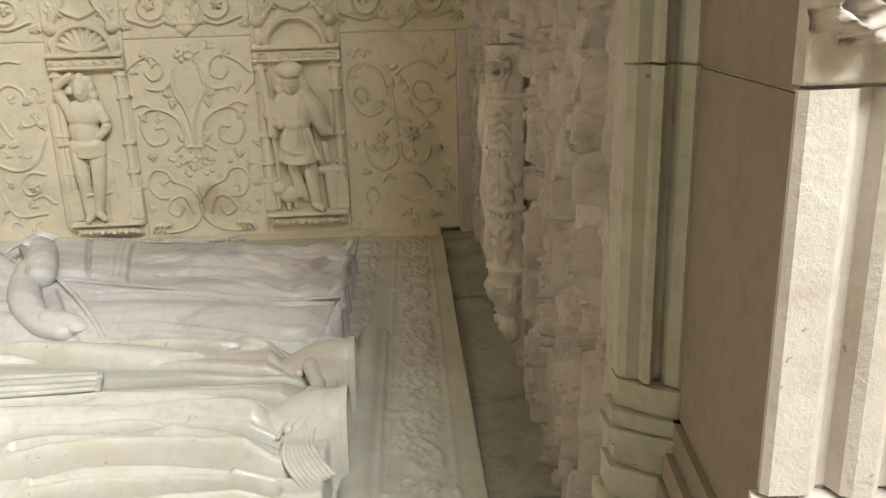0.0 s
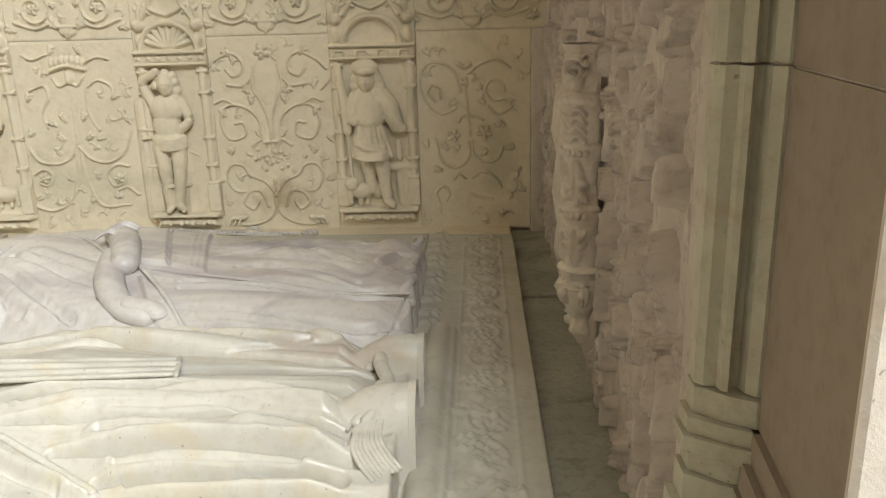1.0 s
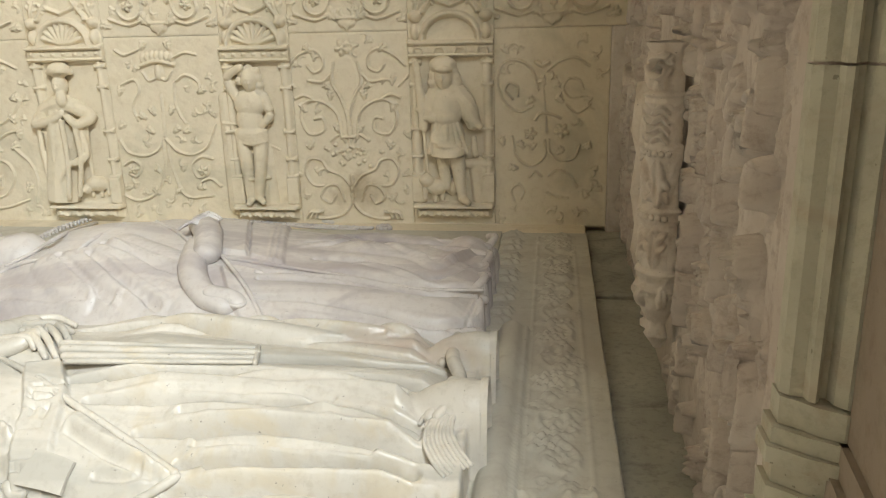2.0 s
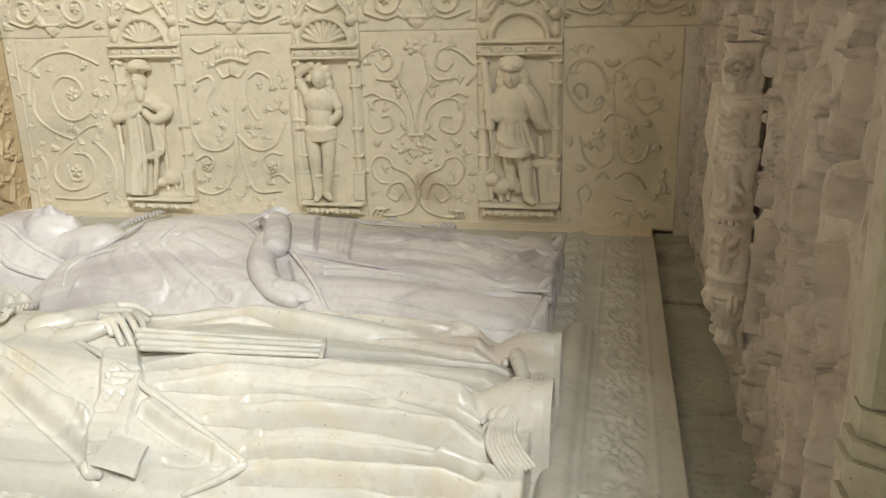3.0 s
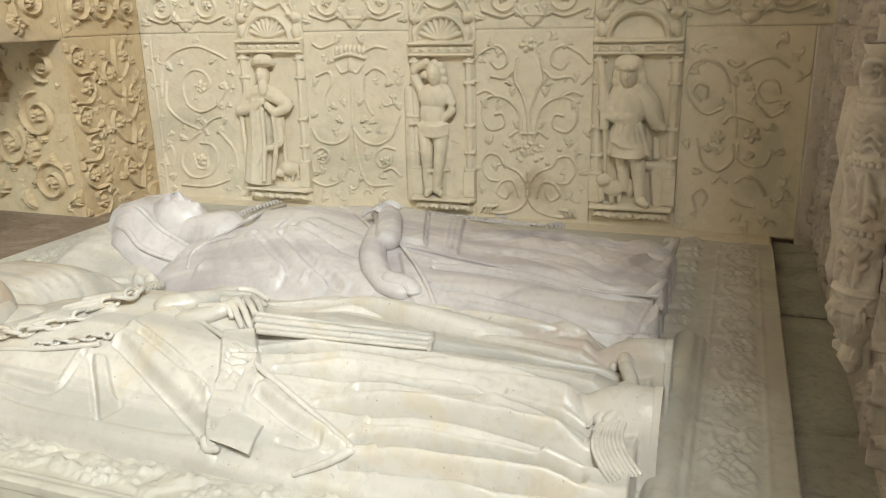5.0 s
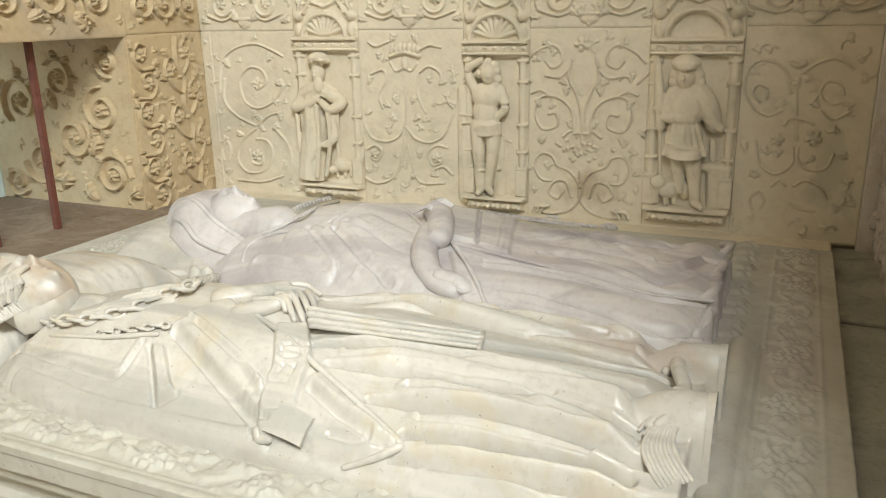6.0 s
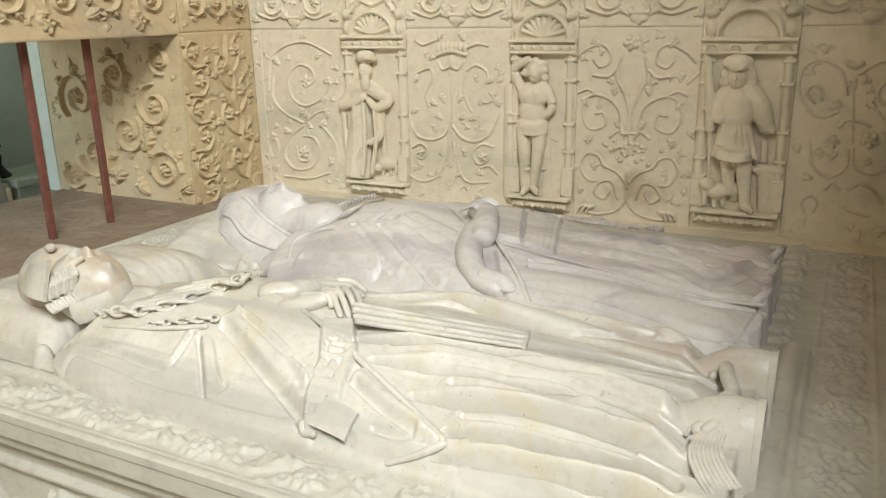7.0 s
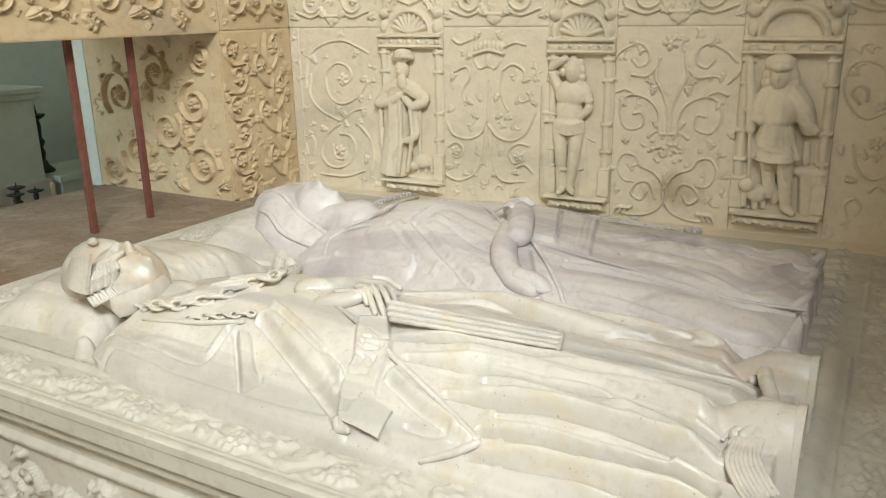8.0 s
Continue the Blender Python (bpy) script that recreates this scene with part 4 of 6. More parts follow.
def fruit_frieze(r, length, v0, v1, seed):
    """A wavy stem with bunches of fruit and leaves between v0 and v1."""
    g = np.random.default_rng(seed)
    mid, half = (v0 + v1) / 2, (v1 - v0) / 2
    turn = 2 * math.pi / 0.30
    r.stroke([(u, mid + half * 0.7 * math.sin(u * turn)) for u in np.arange(0, length, 0.012)], 0.006, 0.012)
    u, k = 0.02, 0
    while u < length - 0.03:
        s = 1 if math.sin(u * turn) > 0 else -1
        v = mid - s * half * 0.30
        if k % 3 == 0:
            q = g.uniform(0.8, 1.15)
            for i in range(15):
                a, d = i * 2.4, 0.0088 * i ** 0.5 * q
                r.blob(u + d * math.cos(a) * 1.25, v + d * math.sin(a), 0.0095, 0.0095, 0.026 - 0.0005 * i)
        elif k % 3 == 1:
            a0 = g.uniform(0, 6.28)
            for i in range(4):
                r.leaf(u, v, g.uniform(0.04, 0.055), a0 + i * 1.3, g.uniform(0.014, 0.022))
            r.blob(u, v, 0.012, 0.012, 0.026)
        else:
            r.blob(u, v, 0.026, 0.017, 0.028, g.uniform(0, 3))
            r.blob(u + 0.03, v + g.uniform(-0.01, 0.01), 0.018, 0.014, 0.024, g.uniform(0, 3))
            for i in range(2):
                r.leaf(u, v, 0.05, g.uniform(0, 6.28), 0.016)
        r.leaf(u + 0.02, mid + s * half * 0.55, g.uniform(0.03, 0.045), g.uniform(0, 6.28), 0.016)
        r.scroll(u + 0.035, mid + s * half * 0.5, 0.018, g.uniform(0, 6), 1.0, 0.004, 0.014, int(s), False, 0)
        u += g.uniform(0.07, 0.10)
        k += 1


def border(length, width, seed, rope=True):
    """A carved border: u along it, v from the outer edge inwards."""
    r = Relief(0, 0, length, width, 0.0045)
    g = np.random.default_rng(seed)
    r.H = 0.0012 * soft_noise(r.U * 3, r.V * 3, seed)
    r.stroke([(0, 0.012), (length, 0.012)], 0.016, 0.010)
    r.stroke([(0, 0.034), (length, 0.034)], 0.006, 0.006)
    if rope:
        r.stroke([(0, width - 0.018), (length, width - 0.018)], 0.014, 0.010)
        for k in range(int(length / 0.016)):
            u = 0.016 * k
            r.stroke([(u, width - 0.030), (u + 0.012, width - 0.006)], 0.004, 0.003, mode="cut")
    fruit_frieze(r, length, 0.045, width - 0.048, seed)
    r.H = np.where((r.V > 0.045) & (r.V < width - 0.048) & (r.H > 0), r.H * 0.65, r.H)
    r.blur(1)
    return r


W = 0.19
border(CX1 - CX0, W, 2).build("carved_border", MARBLE_DULL, lambda u, v, h: (CX0 + u, CY0 + v, SLAB + h - 0.004), 0.01, chest, "front border carved with fruit and leaves")
FOOT = 0.31


def foot_border():
    """Border at the feet: sloped outer margin, fruit frieze, then rope and bolster beside the man, leaves beside the lady."""
    L = CY1 - CY0 - W
    r = Relief(0, 0, L, FOOT, 0.0045)
    r.H = 0.0012 * soft_noise(r.U * 3, r.V * 3, 31) - 0.014 * np.clip(1 - r.V / 0.045, 0, 1) ** 2
    fruit_frieze(r, L, 0.056, 0.168, 4)
    split = 1.93 - CY0 - W
    r.rect(-1, 0.046, L - 0.05, 0.052, 0.004, 0.003)
    r.rect(-1, 0.172, L - 0.05, 0.178, 0.004, 0.003)
    r.stroke([(0, 0.192), (split, 0.192)], 0.011, 0.018)
    r.stroke([(0, 0.226), (split - 0.02, 0.226)], 0.034, 0.034)
    for k in range(int(split / 0.013)):
        r.stroke([(0.013 * k, 0.183), (0.013 * k + 0.010, 0.202)], 0.004, 0.004, mode="cut")
    for k in range(11):
        r.leaf(split + 0.05 + 0.085 * k, 0.305, 0.075, -1.1 - 0.5 * (k % 2), 0.016)
    r.rect(split, 0.178, split + 0.008, 0.31, 0.010, 0.004, "cut")
    r.H = np.where((r.V > 0.054) & (r.V < 0.170) & (r.H > 0), r.H * 0.65, r.H)
    r.blur(1)
    return r


foot_border().build("carved_border", MARBLE_DULL, lambda u, v, h: (CX1 - v, CY0 + W + u, SLAB + h - 0.004), 0.03, chest, "foot border carved with fruit and leaves")
border(CY1 - CY0 - W, W, 6).build("carved_border", MARBLE_DULL, lambda u, v, h: (CX0 + v, CY1 - u, SLAB + h - 0.004), 0.01, chest, "head border carved with fruit and leaves")
boxed("bed", (CX0 + W, CY0 + W, SLAB - 0.013, CX1 - FOOT - 0.001, CY1, SLAB + 0.002), MARBLE_DULL, chest, "", 0.002)

# carved front of the chest
_r = Relief(CX0 + 0.045, 0.30, CX1 - 0.045, SLAB - 0.10, 0.006)
_g = np.random.default_rng(8)
for _k in range(18):
    _x = CX0 + 0.12 + 0.135 * _k
    _r.scroll(_x, 0.72 + 0.03 * (-1) ** _k, 0.06, 2.0 * _k, 1.3, 0.011, 0.024, (-1) ** _k, True, 4)
    for _q in range(4):
        _r.leaf(_x + _g.uniform(-0.06, 0.06), 0.72 + _g.uniform(-0.1, 0.08), 0.06, _g.uniform(0, 6.28), 0.022)
_r.rect(CX0, 0.835, CX1, 0.855, 0.014)
_r.build("carved_front", MARBLE_DULL, on_back(CY0 + 0.044), 0.01, chest, "chest front carved with wreaths and foliage")


# ---------------------------------------------------------------- the two effigies
class Solid:
    """Rounded pieces that are joined with a carved sheet into one mesh."""

    def __init__(self):
        self.v, self.f = [], []

    def grid(self, rings, closed=True, caps=True):
        n, base = len(rings[0]), len(self.v)
        for q in rings:
            self.v += [tuple(p) for p in q]
        for i in range(len(rings) - 1):
            for k in range(n if closed else n - 1):
                a, b = base + i * n + k, base + i * n + (k + 1) % n
                self.f.append((a, b, b + n, a + n))
        if caps:
            self.f.append(tuple(range(base + n - 1, base - 1, -1)))
            self.f.append(tuple(range(base + (len(rings) - 1) * n, base + len(rings) * n)))

    def tube(self, pts, w0, w1=None, flat=1.0, seg=10, fine=5, blunt=False):
        """A round bar with rounded ends through (x, y, z) points; w0 to w1: its radius; flat: its height over its width."""
        w1 = w0 if w1 is None else w1
        p = rounded([Vector(q) for q in pts], fine)
        n = len(p) - 1
        rings = []
        for i, c in enumerate(p):
            d = (p[min(i + 1, n)] - p[max(i - 1, 0)]).normalized()
            side = d.cross(Vector((0, 0, 1)))
            side = side.normalized() if side.length > 1e-4 else Vector((0, 1, 0))
            up = side.cross(d)
            w = w0 + (w1 - w0) * i / n
            steps = ((-0.95, 0.3), (-0.75, 0.66), (-0.4, 0.92)) if i == 0 else ((0.4, 0.92), (0.75, 0.66), (0.95, 0.3)) if i == n else ()
            steps = () if blunt else steps
            body = [(0.0, 1.0)]
            for off, k in (list(steps) + body if i == 0 else body + list(steps)):
                rings.append([c + d * off * w + side * math.cos(a) * w * k + up * math.sin(a) * w * k * flat for a in np.linspace(0, 2 * math.pi, seg, endpoint=False)])
        self.grid(rings)

    def link(self, c, a, b, w, turn, tilt):
        """One oval link of a chain."""
        m = Matrix.Translation(c) @ Euler((tilt, 0, turn)).to_matrix().to_4x4()
        n, k = 16, 7
        base = len(self.v)
        for i in range(n):
            t = 2 * math.pi * i / n
            for j in range(k):
                q = 2 * math.pi * j / k
                self.v.append(tuple(m @ Vector(((a + w * math.cos(q)) * math.cos(t), (b + w * math.cos(q)) * math.sin(t), w * math.sin(q)))))
        for i in range(n):
            for j in range(k):
                self.f.append((base + i * k + j, base + (i + 1) % n * k + j, base + (i + 1) % n * k + (j + 1) % k, base + i * k + (j + 1) % k))

    def ball(self, c, r, turn=0.0, n=14):
        """An ellipsoid; r: three radii."""
        rings = []
        for i in range(1, n):
            t = math.pi * i / n
            rings.append([(c[0] + r[0] * math.sin(t) * math.cos(a) * math.cos(turn) - r[1] * math.sin(t) * math.sin(a) * math.sin(turn),
                           c[1] + r[0] * math.sin(t) * math.cos(a) * math.sin(turn) + r[1] * math.sin(t) * math.sin(a) * math.cos(turn), c[2] - r[2] * math.cos(t)) for a in np.linspace(0, 2 * math.pi, n, endpoint=False)])
        self.grid(rings)

    def head(self, c, gaze, crown, size):
        """A plain carved head: gaze and crown say where the face and the top of the head point."""
        g = Vector(gaze).normalized()
        u = (Vector(crown) - g * Vector(crown).dot(g)).normalized()
        s = u.cross(g)
        nu, nv = 72, 56
        lumps = ((0, 0.02, 0.085, 0.17, 0.16), (0, -0.12, 0.09, 0.09, 0.15), (-0.09, -0.15, 0.05, 0.05, 0.06), (0.09, -0.15, 0.05, 0.05, 0.06),   # nose and wings
                 (0, 0.24, 0.40, 0.08, 0.10), (-0.20, 0.10, 0.12, 0.085, -0.14), (0.20, 0.10, 0.12, 0.085, -0.14), (-0.20, 0.09, 0.075, 0.04, 0.065), (0.20, 0.09, 0.075, 0.04, 0.065),
                 (0, -0.34, 0.12, 0.032, 0.085), (0, -0.43, 0.10, 0.036, 0.085), (0, -0.385, 0.13, 0.016, -0.05), (0, -0.62, 0.15, 0.12, 0.17), (0, -0.50, 0.14, 0.03, -0.03),
                 (-0.33, -0.10, 0.14, 0.14, 0.055), (0.33, -0.10, 0.14, 0.14, 0.055))
        rings = []
        for i in range(1, nv):
            t = math.pi * i / nv
            ring_ = []
            for k in range(nu):
                a = 2 * math.pi * k / nu
                f, x, y = math.cos(t), math.sin(t) * math.cos(a), math.sin(t) * math.sin(a)
                q = 1.0
                if f > 0:
                    for lx, ly, wx, wy, h in lumps:
                        q += h * math.exp(-((x - lx) / wx) ** 2 - ((y - ly) / wy) ** 2)
                wide = 0.70 - 0.12 * max(-y, 0) ** 1.5
                ring_.append(Vector(c) + size * (g * f * q * 0.80 + u * y * q + s * x * wide * (1 + 0.6 * (q - 1))))
            rings.append(ring_)
        self.grid(rings)

    def sheet(self, rows, thick):
        """A bent slab: rows of points across it, from one end to the other."""
        rows = [[Vector(p) for p in q] for q in rows]
        n = (rows[-1][0] - rows[0][0]).cross(rows[0][-1] - rows[0][0]).normalized()
        if n.z < 0:
            n = -n
        top = [[p for p in q] for q in rows]
        low = [[p - n * thick for p in q][::-1] for q in rows]
        self.grid([a + b for a, b in zip(top, low)])

    def join(self, ob):
        bm = bmesh.new()
        bm.from_mesh(ob.data)
        me = bpy.data.meshes.new("pieces")
        me.from_pydata(self.v, [], self.f)
        me.polygons.foreach_set("use_smooth", [True] * len(me.polygons))
        me.set_sharp_from_angle(angle=radians(55))
        bm.from_mesh(me)
        bpy.data.meshes.remove(me)
        bm.to_mesh(ob.data)
        bm.free()
        return ob


def lying(x0, x1, y0, y1, rows, step=0.0032):
    """The main mass of a recumbent figure; rows of x, middle y, half width, height."""
    r = Relief(x0, y0, x1, y1, step)
    X = np.array([q[0] for q in rows])
    yc, hw, hh = (np.interp(r.u, X, [q[k] for q in rows]) for k in (1, 2, 3))
    for a in (yc, hw, hh):
        for _ in range(12):
            a[1:-1] = (a[:-2] + 2 * a[1:-1] + a[2:]) / 4
    t = np.abs(r.V - yc) / hw
    r.H = np.where(t < 1, hh * np.maximum(1 - np.minimum(t, 1) ** 2.4, 0) ** 0.8, 0)
    r.H = np.where((r.U < X[0]) | (r.U > X[-1]), 0, r.H)
    return r


def merge(r, cu, cv, ru, rv, h, turn=0.0, k=0.02, z0=0.0, power=0.5):
    """Melt a rounded mass into the figure."""
    c, t = math.cos(turn), math.sin(turn)
    du, dv = r.U - cu, r.V - cv
    q = np.maximum(1 - ((du * c + dv * t) / ru) ** 2 - ((dv * c - du * t) / rv) ** 2, 0) ** power
    r.H = np.where(q > 0, smax(r.H, z0 + (h - z0) * q, k), r.H)


def letters(r, text, u, v, du, dv, size, depth):
    """Cut capital letters into the stone: they follow (du, dv), their tops turned to the left of it."""
    shapes = {"A": ((0, 0, 0.3, 1), (0.3, 1, 0.6, 0), (0.12, 0.4, 0.48, 0.4)), "D": ((0, 0, 0, 1), (0, 1, 0.35, 0.9), (0.35, 0.9, 0.5, 0.5), (0.5, 0.5, 0.35, 0.1), (0.35, 0.1, 0, 0)),
              "E": ((0, 0, 0, 1), (0, 1, 0.5, 1), (0, 0.5, 0.4, 0.5), (0, 0, 0.5, 0)), "L": ((0, 0, 0, 1), (0, 0, 0.5, 0)), "I": ((0.1, 0, 0.1, 1),), "C": ((0.5, 0.85, 0.2, 1), (0.2, 1, 0, 0.6), (0, 0.6, 0, 0.4), (0, 0.4, 0.2, 0), (0.2, 0, 0.5, 0.15))}
    for ch in text:
        for a, b, c, d in shapes[ch]:
            f = lambda p, q: (u + (p * du - q * dv) * size, v + (p * dv + q * du) * size)
            r.stroke([f(a, b), f(c, d)], 0.0052, depth, mode="cut", sharp=0.7)
        w = (0.40 if ch == "I" else 0.85) * size
        u, v = u + du * w, v + dv * w


def folds(r, creases, amp, seed=1, fade0=0.10, fade1=0.06, crest=0.5, groove=0.008):
    """Rounded folds between creases that run along x; each crease is a line of (x, y), from the near side to the far side."""
    g = np.random.default_rng(seed)
    lines = []
    for c in creases:
        p = [(q.x, q.y) for q in rounded([Vector((a[0], a[1])) for a in sorted(c)], 8)]
        lines.append((np.interp(r.u, [q[0] for q in p], [q[1] for q in p]), p[0][0], p[-1][0]))
    for (lo, a0, a1), (hi, b0, b1) in zip(lines, lines[1:]):
        x0, x1 = max(a0, b0), max(min(a1, b1), max(a0, b0) + 0.1)
        k = amp * g.uniform(0.85, 1.15) * np.clip((r.u - x0) / fade0, 0, 1) * np.clip((x1 - r.u) / fade1, 0, 1)
        half = np.maximum((hi - lo) / 2, 0.006)
        t = (r.V - ((lo + hi) / 2)[None]) / half[None]
        t = t + g.uniform(0.05, 0.3) * (1 - t * t)
        k = k * np.clip(half / 0.03, 0.4, 1.2)
        r.H = np.where(np.abs(t) < 1, r.H + k[None] * np.maximum(1 - t * t, 0) ** crest, r.H)
    for c in creases[1:-1]:
        p = sorted(c)
        r.stroke(p[::-1] if p[0][0] > -0.9 else p, 0.014, groove, 0.3, "cut", 0.9)
        r.stroke(p, 0.006, groove * 0.7, 0.3, "cut", 0.7)


def crease(r, pts, w, d, edge=0.0):
    """A narrow groove; edge: a thin raised lip beside it."""
    if edge:
        r.stroke(pts, w * 2.6, edge, mode="add", sharp=0.8)
    r.stroke(pts, w, d, mode="cut", sharp=0.6)


def layer(r, outline, h, soft=0.006, flat=0):
    """Raise a layer of cloth inside an outline of (x, y) corners; flat: how far it smooths over what lies below."""
    p = [(a[0], a[1]) for a in outline]
    inside = np.zeros_like(r.H, dtype=bool)
    best = np.full_like(r.H, 9.0)
    for (ax, ay), (bx, by) in zip(p, p[1:] + p[:1]):
        cross = (ay > r.V) != (by > r.V)
        xi = ax + (r.V - ay) * (bx - ax) / ((by - ay) or 1e-9)
        inside ^= cross & (r.U < xi)
        dx, dy = bx - ax, by - ay
        t = np.clip(((r.U - ax) * dx + (r.V - ay) * dy) / (dx * dx + dy * dy + 1e-12), 0, 1)
        best = np.minimum(best, np.hypot(r.U - ax - t * dx, r.V - ay - t * dy))
    m = np.where(inside, np.clip(best / soft, 0, 1), 0)
    lay = r.H.copy()
    for _ in range(flat):
        lay[1:-1, 1:-1] = (lay[:-2, 1:-1] + lay[2:, 1:-1] + lay[1:-1, :-2] + lay[1:-1, 2:]) / 4
    r.H = r.H * (1 - m) + m * (lay + h)


def skull(r, x, y, low, high, rx, ry, k=0.006):
    q = 1 - ((r.U - x) / rx) ** 2 - ((r.V - y) / ry) ** 2
    r.H = np.where(q > 0, smax(r.H, low + (high - low) * np.sqrt(np.maximum(q, 0)), k), r.H)


def man_mass():
    r = lying(-2.06, -0.07, 0.98, 1.80, [(-1.66, 1.30, 0.20, 0.06), (-1.58, 1.33, 0.27, 0.13), (-1.4, 1.345, 0.31, 0.165), (-1.15, 1.36, 0.33, 0.17), (-0.9, 1.40, 0.365, 0.155), (-0.6, 1.395, 0.36, 0.13), (-0.35, 1.37, 0.34, 0.115), (-0.12, 1.36, 0.315, 0.10)], 0.0032)
    merge(r, -1.25, 1.37, 0.38, 0.22, 0.185, k=0.04, power=0.8)
    merge(r, -1.02, 1.37, 0.20, 0.16, 0.185, k=0.04, power=0.8)
    return r


def lady_mass():
    r = lying(-2.14, -0.10, 1.56, 2.82, [(-1.66, 2.06, 0.20, 0.08), (-1.58, 2.08, 0.28, 0.13), (-1.4, 2.13, 0.38, 0.185), (-1.15, 2.14, 0.44, 0.205), (-0.9, 2.12, 0.47, 0.185), (-0.6, 2.10, 0.48, 0.150), (-0.35, 2.09, 0.45, 0.135), (-0.14, 2.10, 0.40, 0.12)], 0.0036)
    merge(r, -1.26, 2.12, 0.36, 0.27, 0.215, k=0.03, power=0.7)
    return r


def polish(r, seed, low=0.010):
    r.H = r.H + 0.0012 * soft_noise(r.U * 3, r.V * 3, seed)
    r.crisp(0.5, 30, 0.007)
    r.H = np.where(r.H < low, -0.03, r.H)
    r.blur(1)


def effigy_of_man():
    r, s = man_mass(), Solid()
    # long folds of the robe
    folds(r, ([(-0.541, 1.040), (-0.415, 1.055), (-0.323, 1.066)], [(-0.606, 1.081), (-0.429, 1.091), (-0.333, 1.092), (-0.244, 1.101), (-0.167, 1.104)], [(-0.603, 1.120), (-0.443, 1.127), (-0.299, 1.132), (-0.201, 1.137)], [(-0.699, 1.169), (-0.630, 1.174), (-0.464, 1.179), (-0.264, 1.175), (-0.173, 1.171)], [(-0.823, 1.227), (-0.664, 1.242), (-0.489, 1.244), (-0.330, 1.239), (-0.204, 1.231)], [(-0.891, 1.270), (-0.699, 1.312), (-0.523, 1.331), (-0.306, 1.344), (-0.166, 1.333)],
              [(-0.915, 1.330), (-0.730, 1.373), (-0.546, 1.392), (-0.323, 1.412), (-0.170, 1.429)], [(-0.986, 1.491), (-0.802, 1.517), (-0.585, 1.493), (-0.397, 1.480), (-0.282, 1.465), (-0.169, 1.473)], [(-1.069, 1.623), (-0.874, 1.659), (-0.625, 1.600), (-0.426, 1.592), (-0.214, 1.577)], [(-1.289, 1.733), (-1.023, 1.784), (-0.658, 1.687), (-0.448, 1.676), (-0.223, 1.646)]), 0.022, 3, 0.12, 0.05, 0.6, 0.017)
    crease(r, [(-0.771, 1.230), (-0.636, 1.261), (-0.497, 1.265), (-0.368, 1.265)], 0.008, 0.008)
    for line in ([(-0.635, 1.209), (-0.476, 1.209), (-0.273, 1.211), (-0.208, 1.209)], [(-0.587, 1.157), (-0.454, 1.153), (-0.277, 1.155)], [(-0.544, 1.115), (-0.390, 1.120), (-0.235, 1.134)], [(-0.801, 1.282), (-0.633, 1.306), (-0.455, 1.303), (-0.247, 1.306)], [(-0.528, 1.081), (-0.377, 1.085), (-0.261, 1.097)]):
        crease(r, line, 0.011, 0.011, 0.005)
    crease(r, [(-0.575, 1.468), (-0.464, 1.508), (-0.330, 1.542)], 0.006, 0.006)
    crease(r, [(-0.387, 1.367), (-0.303, 1.371), (-0.213, 1.381)], 0.003, 0.003)
    # far edge of the mantle, rolled
    s.tube([(-1.864, 1.830, 0.999), (-1.702, 1.924, 1.005), (-1.542, 1.990, 1.007), (-1.346, 1.995, 1.007), (-1.138, 1.990, 1.005), (-0.929, 1.950, 1.003), (-0.731, 1.884, 0.995)], 0.022, 0.014, 0.8)
    s.tube([(-1.450, 1.894, 0.999), (-1.273, 1.946, 1.001), (-1.073, 1.943, 1.001), (-0.867, 1.891, 0.995)], 0.012, 0.008, 0.8)
    # smooth near breast with angular pleats
    crease(r, [(-1.606, 1.137), (-1.428, 1.104), (-1.300, 1.092), (-1.253, 1.101), (-1.248, 1.146), (-1.251, 1.169)], 0.008, 0.010, 0.004)
    layer(r, [(-1.224, 1.163), (-1.132, 1.069), (-1.097, 1.090), (-1.124, 1.109), (-1.182, 1.165)], 0.014)
    crease(r, [(-1.226, 1.161), (-1.135, 1.067)], 0.006, 0.010)
    crease(r, [(-1.133, 1.068), (-1.095, 1.091)], 0.005, 0.008)
    r.stroke([(-1.185, 1.226), (-1.083, 1.188), (-0.955, 1.136), (-0.845, 1.094)], 0.030, 0.018, 0.2, "add", 0.8)
    crease(r, [(-1.189, 1.206), (-1.047, 1.142), (-0.906, 1.085)], 0.012, 0.014)
    crease(r, [(-1.147, 1.229), (-0.976, 1.164), (-0.869, 1.130)], 0.007, 0.008)
    r.stroke([(-1.536, 1.075), (-1.321, 1.047), (-1.077, 1.045), (-0.873, 1.056)], 0.020, 0.012, 0.0, "add", 0.8)
    # wide sleeve hanging to a point beside the leg
    layer(r, [(-1.213, 1.250), (-1.138, 1.341), (-0.960, 1.266), (-0.835, 1.204), (-0.696, 1.140), (-0.597, 1.100), (-0.602, 1.086), (-0.671, 1.053), (-0.755, 1.053), (-0.835, 1.078), (-0.910, 1.110), (-1.008, 1.169)], 0.016, 0.012)
    s.tube([(-1.135, 1.337, 1.185), (-0.957, 1.262, 1.162), (-0.834, 1.201, 1.135), (-0.696, 1.140, 1.099), (-0.601, 1.100, 1.069)], 0.006, 0.008)
    s.tube([(-0.599, 1.098, 1.062), (-0.635, 1.072, 1.045), (-0.688, 1.052, 1.025)], 0.010, 0.006)
    crease(r, [(-0.812, 1.146), (-0.729, 1.113), (-0.659, 1.096)], 0.009, 0.012, 0.005)
    r.stroke([(-0.809, 1.162), (-0.695, 1.117), (-0.614, 1.097)], 0.022, 0.012, 0.4, "add", 0.8)
